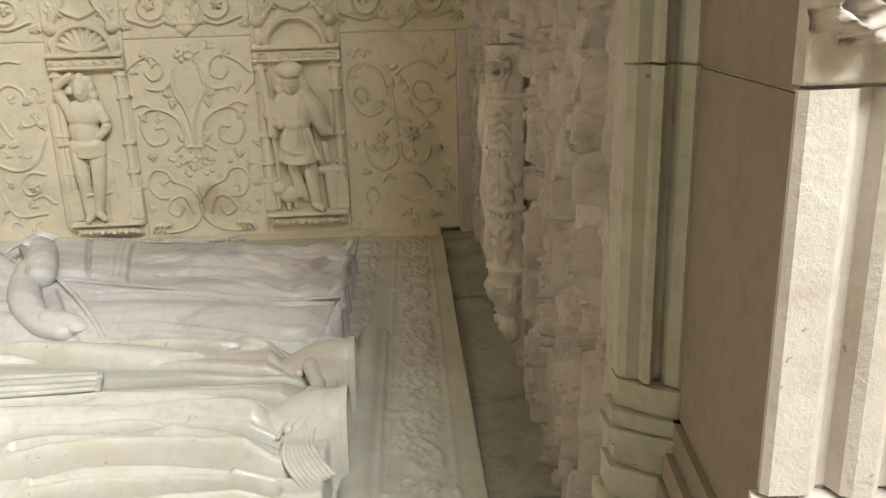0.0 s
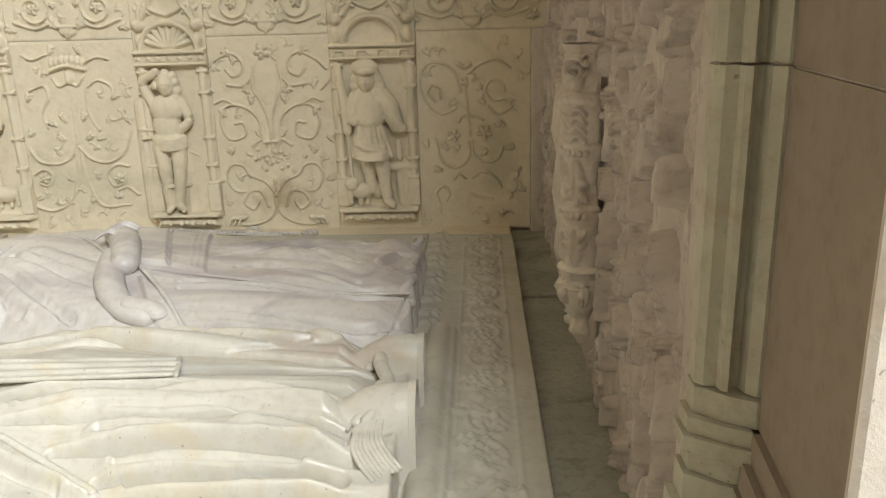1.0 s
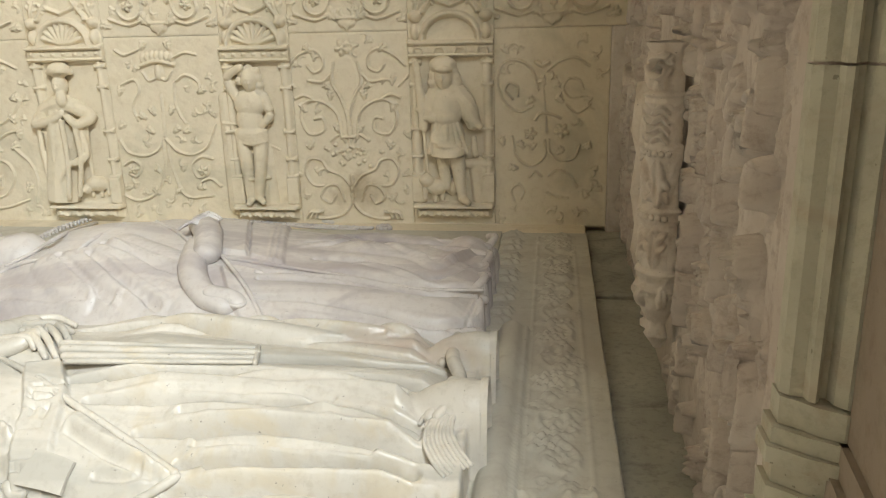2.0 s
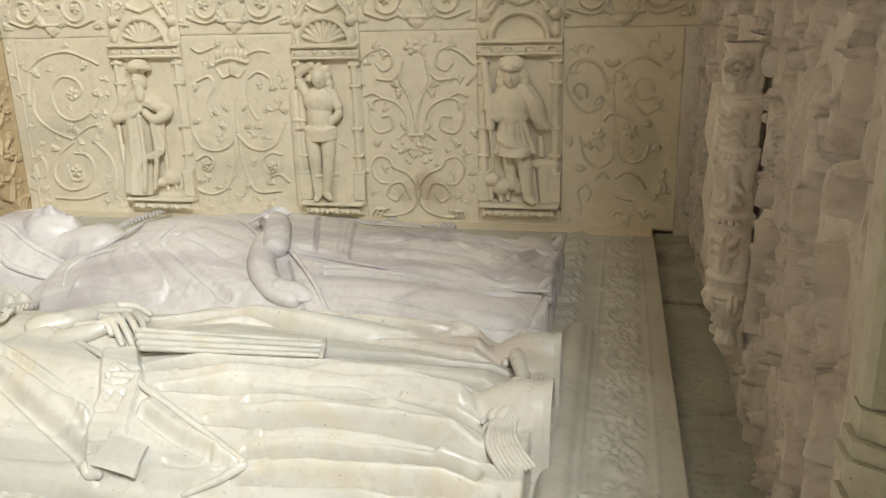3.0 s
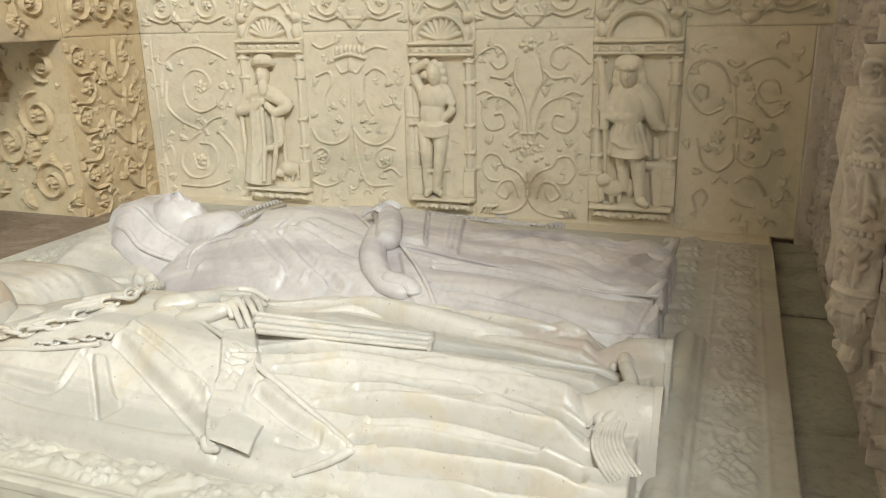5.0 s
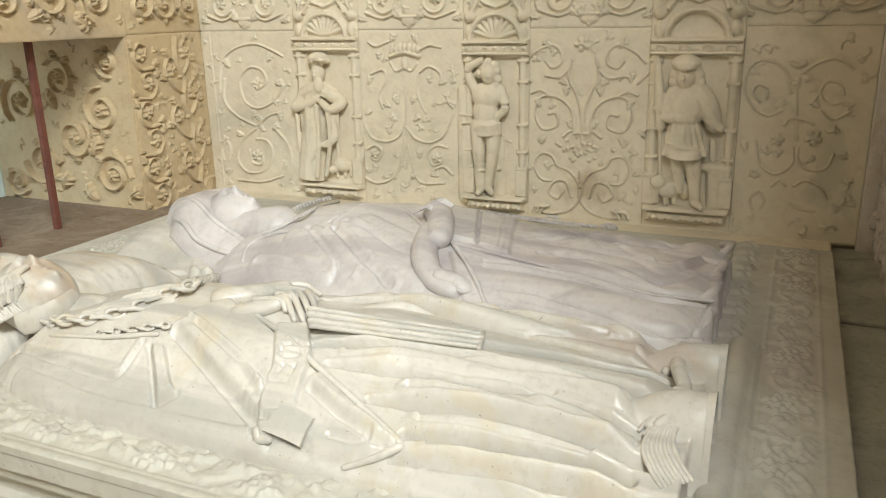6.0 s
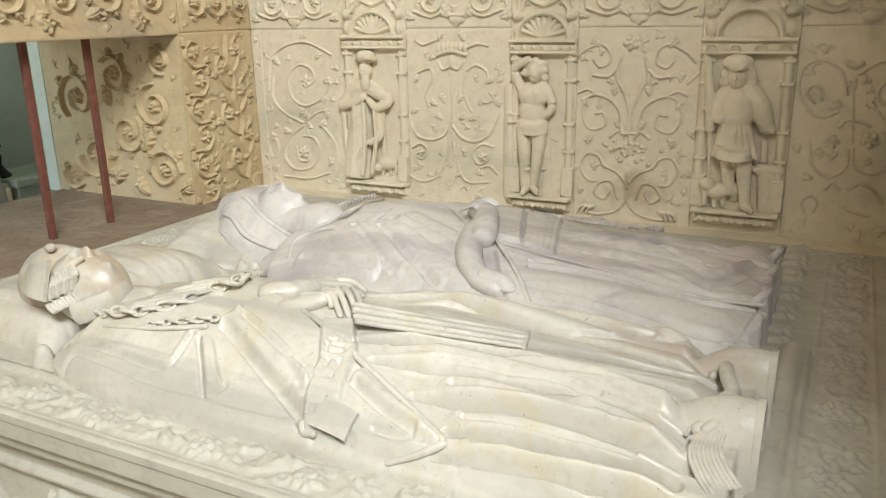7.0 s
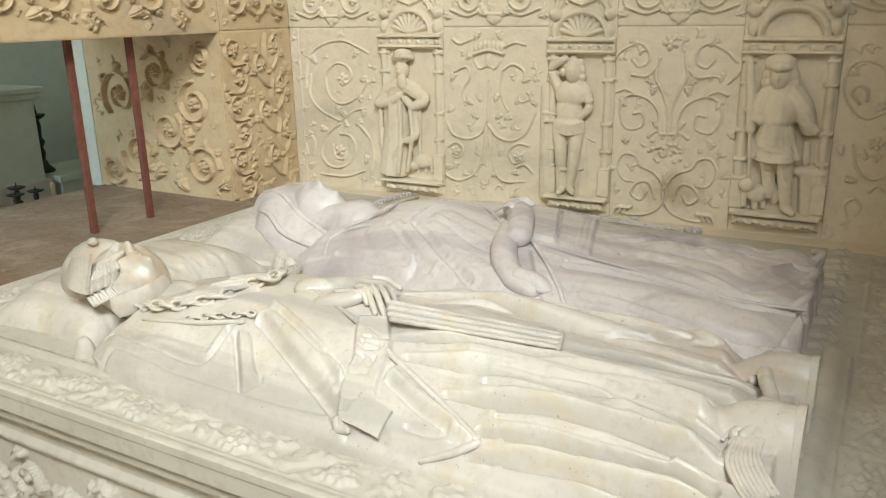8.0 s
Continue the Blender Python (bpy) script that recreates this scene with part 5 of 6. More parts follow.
    crease(r, [(-0.735, 1.081), (-0.675, 1.082), (-0.612, 1.093)], 0.006, 0.006)
    s.tube([(-1.174, 1.243, 1.163), (-1.046, 1.220, 1.154), (-0.898, 1.174, 1.124)], 0.005)
    # pleats of the gown at the far shoulder and under the chain
    for q in (0, 1, 2, 3):
        r.stroke([(p[0] - 0.01 * q, p[1] - 0.035 * q) for p in [(-1.947, 1.697), (-1.943, 1.819), (-1.856, 1.903), (-1.743, 1.945)]], 0.011, 0.010, 0.2, "add", 0.7)
    for q in range(5):
        r.stroke([(-1.52 + 0.03 * q, 1.20 + 0.035 * q), (-1.40 + 0.02 * q, 1.25 + 0.03 * q), (-1.28, 1.30 + 0.028 * q)], 0.011, 0.008, 0.3, "add", 0.7)
    # shoulder seam rings at the near side
    for q, w in ((0, 0.012), (0.028, 0.009)):
        s.tube([(x + q, y + 0.003, z) for x, y, z in ((-1.874, 1.353, 0.995), (-1.810, 1.233, 0.997), (-1.739, 1.165, 0.993), (-1.582, 1.075, 1.014))], w, w * 0.8)
    # chain of office: rows of links over the breast and up to the far shoulder
    chain = [Vector(p) for p in ((-1.860, 1.341, 1.007), (-1.550, 1.199, 1.126), (-1.418, 1.204, 1.150), (-1.342, 1.259, 1.170), (-1.301, 1.312, 1.188), (-1.264, 1.371, 1.200), (-1.642, 1.874, 1.009), (-1.744, 1.917, 1.009), (-1.865, 1.913, 1.007))]
    way = rounded(chain, 30)
    step, last, n = 0.030, way[0], 0
    for p in way:
        if (p - last).length > step:
            d = p - last
            s.link((p + last) / 2, 0.021, 0.012, 0.0052, math.atan2(d.y, d.x) + 0.25 * math.sin(n * 1.9), 0.75 if n % 2 else -0.45)
            last, n = p, n + 1
    for q in range(9):
        s.link(Vector((-1.372, 1.168, 1.136)).lerp(Vector((-1.223, 1.213, 1.159)), q / 8), 0.014, 0.008, 0.004, 0.3 * math.sin(q * 2.1), 0.6 * (-1) ** q)
    s.tube([(-1.523, 1.166, 1.108), (-1.357, 1.161, 1.131), (-1.229, 1.190, 1.146)], 0.006)
    s.ball((-1.148, 1.375, 1.186), (0.030, 0.022, 0.014))
    for q in range(7):
        s.link(Vector((-1.582, 1.891, 1.009)).lerp(Vector((-1.528, 1.996, 1.007)), q / 6), 0.013, 0.008, 0.004, 0.5 * math.sin(q * 2.3), 0.6 * (-1) ** q)
    # neck, collar, head, hair and cap
    s.tube([(-1.68, 1.29, 1.09), (-1.54, 1.31, 1.10)], 0.055, 0.055)
    s.head((-1.70, 1.285, 1.138), (0.08, -0.14, 1), (-1, 0, 0.14), 0.122)
    s.tube([(-1.664, 1.200, 1.100), (-1.592, 1.224, 1.130), (-1.572, 1.288, 1.150)], 0.011, 0.011, 2.6)
    for q in range(13):
        w = 0.005 * math.sin(q * 2.0)
        s.tube([(x + 0.0058 * q + w * (k % 2), y + 0.003 * q, z + 0.003 * q) for k, (x, y, z) in enumerate(((-1.735, 1.205, 1.197), (-1.745, 1.190, 1.179), (-1.726, 1.178, 1.165), (-1.735, 1.178, 1.126), (-1.718, 1.180, 1.105)))], 0.0075, 0.006)
    s.ball((-1.840, 1.305, 1.120), (0.120, 0.098, 0.108))
    brim = [Vector(p) for p in ((-1.823, 1.175, 1.155), (-1.790, 1.185, 1.221), (-1.724, 1.160, 1.138), (-1.703, 1.175, 1.243))]
    s.sheet([[brim[0].lerp(brim[1], k / 4).lerp(brim[2].lerp(brim[3], k / 4), q / 4) + Vector((0, -0.012 * math.sin(q / 4 * 3.14), 0.0)) for k in range(5)] for q in range(5)], 0.010)
    s.ball((-1.815, 1.270, 1.235), (0.014, 0.014, 0.011))
    # hands: the far one laid over the near wrist, fingers apart
    s.tube([(-1.166, 1.346, 1.183), (-1.113, 1.394, 1.184), (-1.096, 1.474, 1.173)], 0.034, 0.026, 0.75)
    for a in (((-1.407, 1.879, 1.015), (-1.327, 1.901, 1.021), (-1.267, 1.891, 1.007)), ((-1.115, 1.484, 1.175), (-1.067, 1.521, 1.169), (-1.013, 1.504, 1.159)), ((-1.079, 1.433, 1.187), (-1.013, 1.436, 1.190), (-0.986, 1.452, 1.167)), ((-1.037, 1.371, 1.200), (-0.991, 1.375, 1.200), (-0.965, 1.391, 1.179))):
        s.tube(a, 0.0095, 0.0065)
    s.tube([(-1.097, 1.308, 1.168), (-1.039, 1.326, 1.184), (-1.003, 1.352, 1.197)], 0.030, 0.022, 0.75)
    s.tube([(-1.070, 1.336, 1.195), (-1.006, 1.335, 1.202), (-0.986, 1.326, 1.185)], 0.009, 0.0065)
    for a in (((-1.013, 1.357, 1.205), (-0.987, 1.338, 1.199), (-0.957, 1.315, 1.170)), ((-1.002, 1.371, 1.205), (-0.972, 1.348, 1.198), (-0.939, 1.322, 1.167)), ((-0.992, 1.389, 1.202), (-0.961, 1.364, 1.197), (-0.930, 1.339, 1.169)), ((-0.995, 1.423, 1.191), (-0.958, 1.388, 1.193), (-0.929, 1.359, 1.173))):
        s.tube(a, 0.0092, 0.0068)
    # letter scroll, its lower end folded into a square flap
    layer(r, [(-0.980, 1.278), (-0.922, 1.319), (-0.863, 1.235), (-0.841, 1.179), (-0.822, 1.104), (-0.828, 1.069), (-0.873, 1.053), (-0.889, 1.068), (-0.904, 1.106), (-0.922, 1.182)], 0.016, 0.004, 200)
    flap = [Vector(p) for p in ((-0.841, 1.100, 1.103), (-0.771, 1.088, 1.089), (-0.780, 1.049, 1.049), (-0.865, 1.055, 1.061))]
    s.sheet([[flap[0].lerp(flap[3], k / 4).lerp(flap[1].lerp(flap[2], k / 4), q / 4) + Vector((0, 0, 0.004 * math.sin(k / 4 * 3.14) + 0.002 * math.sin(q / 4 * 3.14))) for k in range(5)] for q in range(5)], 0.008)
    s.tube([(-0.884, 1.065, 1.051), (-0.873, 1.056, 1.039), (-0.853, 1.056, 1.042)], 0.010, 0.008)
    # sheath of ribs
    for k, w in ((0.0, 0.007), (0.35, 0.010), (0.72, 0.009), (1.0, 0.006)):
        a, b = Vector((-0.933, 1.341, 1.190)).lerp(Vector((-0.900, 1.293, 1.174)), k), Vector((-0.564, 1.418, 1.157)).lerp(Vector((-0.547, 1.355, 1.156)), k)
        s.tube([a, a.lerp(b, 0.5), b], w, w * 0.8)
    s.tube([(-0.565, 1.424, 1.157), (-0.545, 1.350, 1.156)], 0.006, fine=1)
    # feet on end: smooth shoes with flat soles, curled hem and fringe
    for y, q in ((1.525, 0.058), (1.305, 0.070)):
        skull(r, -0.125, y, 0.02, 0.158, 0.150, q, 0.02)
        s.sheet([[(-0.102, y - q * math.cos(a), 1.012 + 0.150 * math.sin(a)) for a in np.linspace(0.1, 3.04, 12)], [(-0.088, y - q * math.cos(a), 1.012 + 0.152 * math.sin(a)) for a in np.linspace(0.1, 3.04, 12)]], 0.006)
    s.tube([(-0.202, 1.812, 1.029), (-0.175, 1.474, 1.127), (-0.150, 1.383, 1.121), (-0.168, 1.317, 1.122), (-0.191, 1.259, 1.105)], 0.016, 0.012)
    s.tube([(-0.175, 1.826, 1.034), (-0.200, 1.800, 1.029), (-0.197, 1.471, 1.111)], 0.014, 0.010)
    s.tube([(-0.158, 1.344, 1.132), (-0.140, 1.333, 1.135), (-0.149, 1.294, 1.129), (-0.176, 1.254, 1.111)], 0.014, 0.010)
    for q in range(8):
        s.tube([(x + 0.0062 * q, y + 0.004 * q, z + 0.001 * q) for x, y, z in ((-0.170, 1.272, 1.111), (-0.189, 1.231, 1.104), (-0.190, 1.191, 1.092), (-0.171, 1.158, 1.078), (-0.151, 1.139, 1.064))], 0.0048, 0.0042)
    for q in range(5):
        s.tube([(x - 0.012 * q, y + 0.012 * q, z) for x, y, z in ((-0.176, 1.269, 1.109), (-0.189, 1.252, 1.105), (-0.194, 1.228, 1.102))], 0.0042, 0.004)
    polish(r, 9)
    letters(r, "ADELIC", *[(-0.927, 1.249)][0], 0.16, -0.985, 0.046, 0.007)
    r.H = np.where(r.U > -0.098, -0.03, r.H)
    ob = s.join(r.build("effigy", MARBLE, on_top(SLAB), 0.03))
    return tagged(ob, "recumbent white marble effigy of a robed man with chain and scroll", "effigy", "effigies on the tomb")


def effigy_of_lady():
    r, s = lady_mass(), Solid()
    # folds of the mantle falling from the breast to the near side
    for a, b in (([(-1.329, 1.947), (-1.213, 1.857), (-1.093, 1.781)], 0.010), ([(-1.237, 1.946), (-1.087, 1.835), (-0.958, 1.759)], 0.011), ([(-1.224, 1.992), (-1.056, 1.914), (-0.914, 1.860)], 0.009), ([(-1.448, 1.840), (-1.328, 1.818), (-1.173, 1.790)], 0.008)):
        crease(r, a, 0.013, b, 0.009)
    for a in ([(-1.364, 1.937), (-1.271, 1.855), (-1.182, 1.789)], [(-1.285, 1.949), (-1.160, 1.849), (-1.032, 1.767)], [(-1.198, 1.964), (-1.041, 1.851), (-0.898, 1.773)], [(-1.169, 2.017), (-1.047, 1.967), (-0.933, 1.918)]):
        r.stroke(a, 0.045, 0.014, 0.1, "add", 0.9)
    s.tube([(-1.516, 1.858, 1.078), (-1.534, 1.924, 1.114), (-1.439, 1.952, 1.154), (-1.309, 1.949, 1.172), (-1.272, 2.022, 1.202), (-1.244, 2.153, 1.214)], 0.008, 0.006)
    s.tube([(-1.170, 2.208, 1.206), (-1.067, 2.120, 1.202), (-0.980, 2.030, 1.191)], 0.006, 0.005)
    # yoke and its two rows of beads
    bead = rounded([Vector(p) for p in ((-1.577, 2.018, 1.137), (-1.904, 2.607, 1.011), (-1.919, 2.801, 1.011), (-1.899, 2.980, 1.005))], 8)
    for k, p in enumerate(bead):
        s.ball(p, (0.010, 0.010, 0.009), n=7)
        s.ball(p + Vector((0.026, -0.010, 0.0)), (0.006, 0.006, 0.006), n=6)
    s.tube([(-1.509, 1.964, 1.139), (-1.443, 2.007, 1.170), (-1.397, 2.087, 1.200), (-1.829, 2.939, 1.001)], 0.006)
    # robe: long shallow folds and overlapping edges
    folds(r, ([(-0.725, 1.707), (-0.455, 1.706), (-0.265, 1.711)], [(-0.681, 1.747), (-0.464, 1.736), (-0.270, 1.732), (-0.155, 1.764)], [(-0.722, 1.812), (-0.551, 1.793), (-0.409, 1.775), (-0.264, 1.761), (-0.161, 1.797)], [(-0.735, 1.884), (-0.508, 1.885), (-0.298, 1.866), (-0.152, 1.903)], [(-0.746, 1.913), (-0.522, 1.933), (-0.317, 1.894), (-0.154, 1.923)], [(-0.628, 2.032), (-0.392, 1.991), (-0.274, 1.948), (-0.173, 2.089)], [(-0.612, 2.262), (-0.430, 2.176), (-0.298, 2.098), (-0.204, 2.257)], [(-0.781, 2.908), (-0.561, 2.858), (-0.281, 2.898)]), 0.012, 12)
    crease(r, [(-0.731, 1.814), (-0.551, 1.793), (-0.409, 1.775), (-0.264, 1.761), (-0.183, 1.786), (-0.141, 2.053)], 0.004, 0.007, 0.003)
    s.tube([(-0.884, 1.963, 1.176), (-0.696, 1.949, 1.156), (-0.522, 1.933, 1.138), (-0.316, 1.892, 1.119), (-0.152, 1.906, 1.114)], 0.006, 0.005)
    crease(r, [(-0.843, 1.947), (-0.668, 1.917), (-0.468, 1.897), (-0.298, 1.866)], 0.005, 0.008)
    crease(r, [(-0.378, 1.712), (-0.305, 1.721), (-0.219, 1.720)], 0.005, 0.006)
    # beaded far border, rolled hem and rosette
    s.tube([(-1.527, 3.154, 0.999), (-1.329, 3.173, 1.003), (-1.067, 3.090, 1.001), (-0.848, 2.989, 0.999)], 0.020, 0.010, 0.8)
    beads = rounded([Vector(p) for p in ((-1.086, 2.309, 1.191), (-1.139, 2.950, 1.007), (-0.892, 2.911, 1.005), (-0.670, 2.890, 1.003))], 13)
    for k, p in enumerate(beads):
        s.ball(p, (0.013 + 0.004 * (k % 3 == 0), 0.009, 0.008), 0.6 * (k % 2), 7)
    s.tube([p + Vector((0.0, -0.020, -0.002)) for p in beads[::6]], 0.005)
    c = Vector((-0.618, 2.898, 1.003))
    for k in range(6):
        s.ball(c + Vector((0.020 * math.cos(k * 1.047), 0.020 * math.sin(k * 1.047), 0)), (0.014, 0.012, 0.012), k * 1.047, 7)
    s.ball(c, (0.012, 0.012, 0.017), n=7)
    # cuffed wrist and the hanging sleeve with its dark mouth
    s.tube([(-1.012, 2.188, 1.202), (-0.942, 2.062, 1.211), (-0.898, 1.947, 1.191)], 0.044, 0.040, 0.8)
    for k in range(9):
        y = 0.0145 * k
        s.tube([(x, q - y, z) for x, q, z in ((-1.008, 2.138, 1.235), (-0.991, 2.186, 1.243), (-0.955, 2.189, 1.223))], 0.0045, fine=2, seg=6)
    s.tube([(-0.944, 1.999, 1.190), (-0.923, 1.907, 1.172), (-0.887, 1.837, 1.146), (-0.837, 1.791, 1.121), (-0.788, 1.774, 1.110)], 0.040, 0.036, 0.75)
    mouth = [Vector(p) for p in ((-0.820, 1.789, 1.131), (-0.776, 1.784, 1.125), (-0.752, 1.778, 1.114))]
    s.tube(mouth, 0.030, 0.027, 0.8)
    s.link(mouth[2], 0.020, 0.024, 0.007, 0.25, 0.0)
    layer(r, [(-0.861, 1.930), (-0.786, 1.870), (-0.709, 1.779), (-0.662, 1.719), (-0.686, 1.703), (-0.734, 1.728), (-0.788, 1.799)], 0.012)
    s.tube([(-0.867, 1.963, 1.181), (-0.786, 1.870, 1.157), (-0.723, 1.795, 1.125), (-0.668, 1.722, 1.085)], 0.006, 0.007)
    # flat panels of an open book on the lap
    layer(r, [(-1.314, 3.040), (-1.159, 3.004), (-0.803, 1.993), (-0.888, 1.993)], 0.012, 0.003)
    layer(r, [(-1.144, 2.990), (-0.952, 2.901), (-0.693, 1.964), (-0.795, 1.988)], 0.009, 0.003)
    for a in ([(-0.981, 2.906), (-0.717, 1.963)], [(-1.006, 2.913), (-0.734, 1.967)]):
        r.stroke(a, 0.005, 0.003, 0, "add", 0.6)
    # neck, head and veil
    s.tube([(-1.70, 2.05, 1.11), (-1.53, 2.07, 1.12)], 0.062, 0.085)
    s.head((-1.715, 2.085, 1.140), (0.06, -0.10, 1), (-1, 0, 0.12), 0.122)
    s.ball((-1.815, 2.095, 1.110), (0.150, 0.140, 0.118))
    for side in (-1, 1):
        rows = []
        for k in range(13):
            f = k / 12
            x = -1.935 + 0.42 * f
            rows.append([(x - 0.03 * g, 2.09 + side * (0.02 + 0.075 * min(f * 2.2, 1) + 0.02 * f + (0.085 + 0.015 * f) * g + 0.006 * math.sin(9 * f + 5 * g)), 1.184 + 0.045 * math.exp(-((f - 0.28) / 0.2) ** 2) - 0.100 * f ** 1.3 - (0.125 - 0.045 * f) * g ** 1.6 + 0.006 * math.sin(7 * g + 4 * f)) for g in np.linspace(0, 1, 9)])
        s.sheet(rows, 0.016)
        s.tube([Vector(q[0]) + Vector((0, 0, -0.002)) for q in rows[::2]], 0.009)
        s.tube([Vector(q[5]) + Vector((0, 0, 0.001)) for q in rows[2::2]], 0.010)
    # rippled hem over the feet
    merge(r, -0.23, 2.02, 0.13, 0.11, 0.130, k=0.03, power=0.8)
    merge(r, -0.23, 2.27, 0.13, 0.14, 0.150, k=0.03, power=0.8)
    for k, (y, h) in enumerate(((1.80, 0.05), (1.86, 0.07), (1.93, 0.09), (1.985, 0.105), (2.06, 0.112), (2.13, 0.115), (2.20, 0.125), (2.27, 0.128))):
        s.tube([(-0.36, y + 0.02, 1.0 + h + 0.002), (-0.25, y + 0.006 * (-1) ** k, 1.0 + h + 0.003), (-0.158 + 0.008 * (-1) ** k, y, 1.0 + h - 0.010)], 0.010, 0.013)
    for y0, y1 in ((1.93, 2.03), (2.10, 2.24), (2.30, 2.42)):
        s.tube([(-0.175, y0, 1.105), (-0.150, (y0 + y1) / 2, 1.125), (-0.175, y1, 1.11)], 0.012, 0.010)
    polish(r, 19)
    r.H = np.where(r.U > -0.150 + 0.012 * np.sin(r.V * 55), -0.03, r.H)
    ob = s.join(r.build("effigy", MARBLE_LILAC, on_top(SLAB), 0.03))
    return tagged(ob, "recumbent white marble effigy of a veiled lady holding a book", "effigy", "effigies on the tomb")


effigy_of_man()
effigy_of_lady()


def pillow(x, y, hx, hy, h, turn, label, z0=0.0):
    """A marble cushion with knobs at its corners."""
    r = Relief(-hx - 0.05, -hy - 0.05, hx + 0.05, hy + 0.05, 0.006)
    a, b = np.abs(r.U) / hx, np.abs(r.V) / hy
    pinch = 1 - 0.10 * (a * a * (1 - np.minimum(b, 1)) + b * b * (1 - np.minimum(a, 1)))
    q = np.maximum(1 - (a / pinch) ** 4, 0) * np.maximum(1 - (b / pinch) ** 4, 0)
    r.H = h * q ** 0.62
    for i in (-1, 1):
        for j in (-1, 1):
            r.blob(i * (hx + 0.012), j * (hy + 0.012), 0.030, 0.026, h * 0.42)
    for k in range(int(hy / 0.02)):
        v = -hy + 0.03 + 0.04 * k
        r.blob(hx * 0.72, v, 0.018, 0.010, 0.006, 0.6 * (-1) ** k, 0.6, "add")
    r.H = np.where(r.H < 0.006, -0.03, r.H)
    r.blur(2)
    c, s = math.cos(radians(turn)), math.sin(radians(turn))
    ob = r.build("pillow", MARBLE, lambda u, v, hh: (x + u * c - v * s, y + u * s + v * c, SLAB + z0 + hh), 0.03)
    return tagged(ob, label, "pillow", "pillows of the effigies")


pillow(-1.91, 1.475, 0.21, 0.35, 0.125, 0, "white marble cushion under the capped head, with a brown stain")
pillow(-1.89, 2.14, 0.21, 0.29, 0.125, 3, "white marble cushion under the veiled head, with patterned edge")


# ---------------------------------------------------------------- iron bars in the opening
for _x, _y in ((-2.66, 1.895), (-2.66, 2.166)):
    _bar = boxed("iron_bar", (_x - 0.012, _y - 0.012, SLAB - 0.003, _x + 0.012, _y + 0.012, 1.722), IRON, None, "", 0.003)
    tagged(_bar, "rusty red-painted iron bar standing in the opening", "bar", "bars in the opening")

# ---------------------------------------------------------------- niche figures: plain carved shapes
def figure(label, draw):
    s = Solid()
    draw(s)
    me = bpy.data.meshes.new("statuette")
    me.from_pydata(s.v, [], s.f)
    me.polygons.foreach_set("use_smooth", [True] * len(me.polygons))
    me.materials.append(TAN)
    ob = new("statuette", me)
    mod = ob.modifiers.new("carved_from_one_block", "REMESH")
    mod.mode, mod.voxel_size, mod.use_smooth_shade = "VOXEL", 0.0036, True
    return tagged(ob, label, "statuette", "figures in the wall niches")


def robed(s):
    s.tube([(-1.946, 3.010, 1.464), (-1.958, 3.000, 1.304), (-1.987, 3.000, 1.087)], 0.056, 0.072, blunt=True)
    s.tube([(-2.005, 3.000, 1.456), (-1.926, 2.985, 1.484), (-1.866, 3.000, 1.460)], 0.036, 0.036)
    s.tube([(-1.999, 2.990, 1.453), (-2.046, 2.975, 1.404), (-1.964, 2.955, 1.418), (-1.916, 2.950, 1.444)], 0.026, 0.015)
    s.tube([(-1.860, 2.990, 1.456), (-1.802, 2.975, 1.430), (-1.851, 2.955, 1.402), (-1.888, 2.950, 1.430)], 0.030, 0.015)
    for a, w in ((((-2.040, 2.980, 1.378), (-2.032, 2.970, 1.254), (-2.020, 2.970, 1.106)), 0.011), (((-1.962, 2.950, 1.409), (-1.970, 2.945, 1.261), (-1.968, 2.945, 1.104)), 0.013), (((-1.912, 2.940, 1.412), (-1.908, 2.935, 1.265), (-1.929, 2.940, 1.107)), 0.012), (((-1.852, 2.970, 1.386), (-1.837, 2.960, 1.277), (-1.884, 2.945, 1.245)), 0.012), (((-1.863, 2.950, 1.388), (-1.857, 2.945, 1.266), (-1.888, 2.950, 1.113)), 0.011), (((-1.836, 2.980, 1.385), (-1.844, 2.990, 1.185)), 0.010), (((-1.842, 2.950, 1.278), (-1.911, 2.940, 1.235), (-1.981, 2.945, 1.134)), 0.009)):
        s.tube(a, w, w * 0.85)
    s.head((-1.915, 2.975, 1.552), (0.0, -1, -0.05), (0, 0, 1), 0.043)
    s.ball((-1.906, 2.955, 1.506), (0.022, 0.018, 0.036))
    s.tube([(-1.957, 2.975, 1.604), (-1.885, 2.935, 1.614), (-1.863, 2.975, 1.605)], 0.012, 0.012)
    s.ball((-1.910, 2.975, 1.614), (0.045, 0.040, 0.030))
    s.ball((-1.828, 2.990, 1.155), (0.050, 0.030, 0.032))
    s.ball((-1.867, 2.975, 1.135), (0.022, 0.022, 0.020))
    for q in ((-1.855, 2.990, 1.102), (-1.814, 2.990, 1.105), (-1.785, 2.990, 1.112)):
        s.tube([Vector(q) + Vector((0, 0, 0.03)), Vector(q)], 0.008, fine=1)


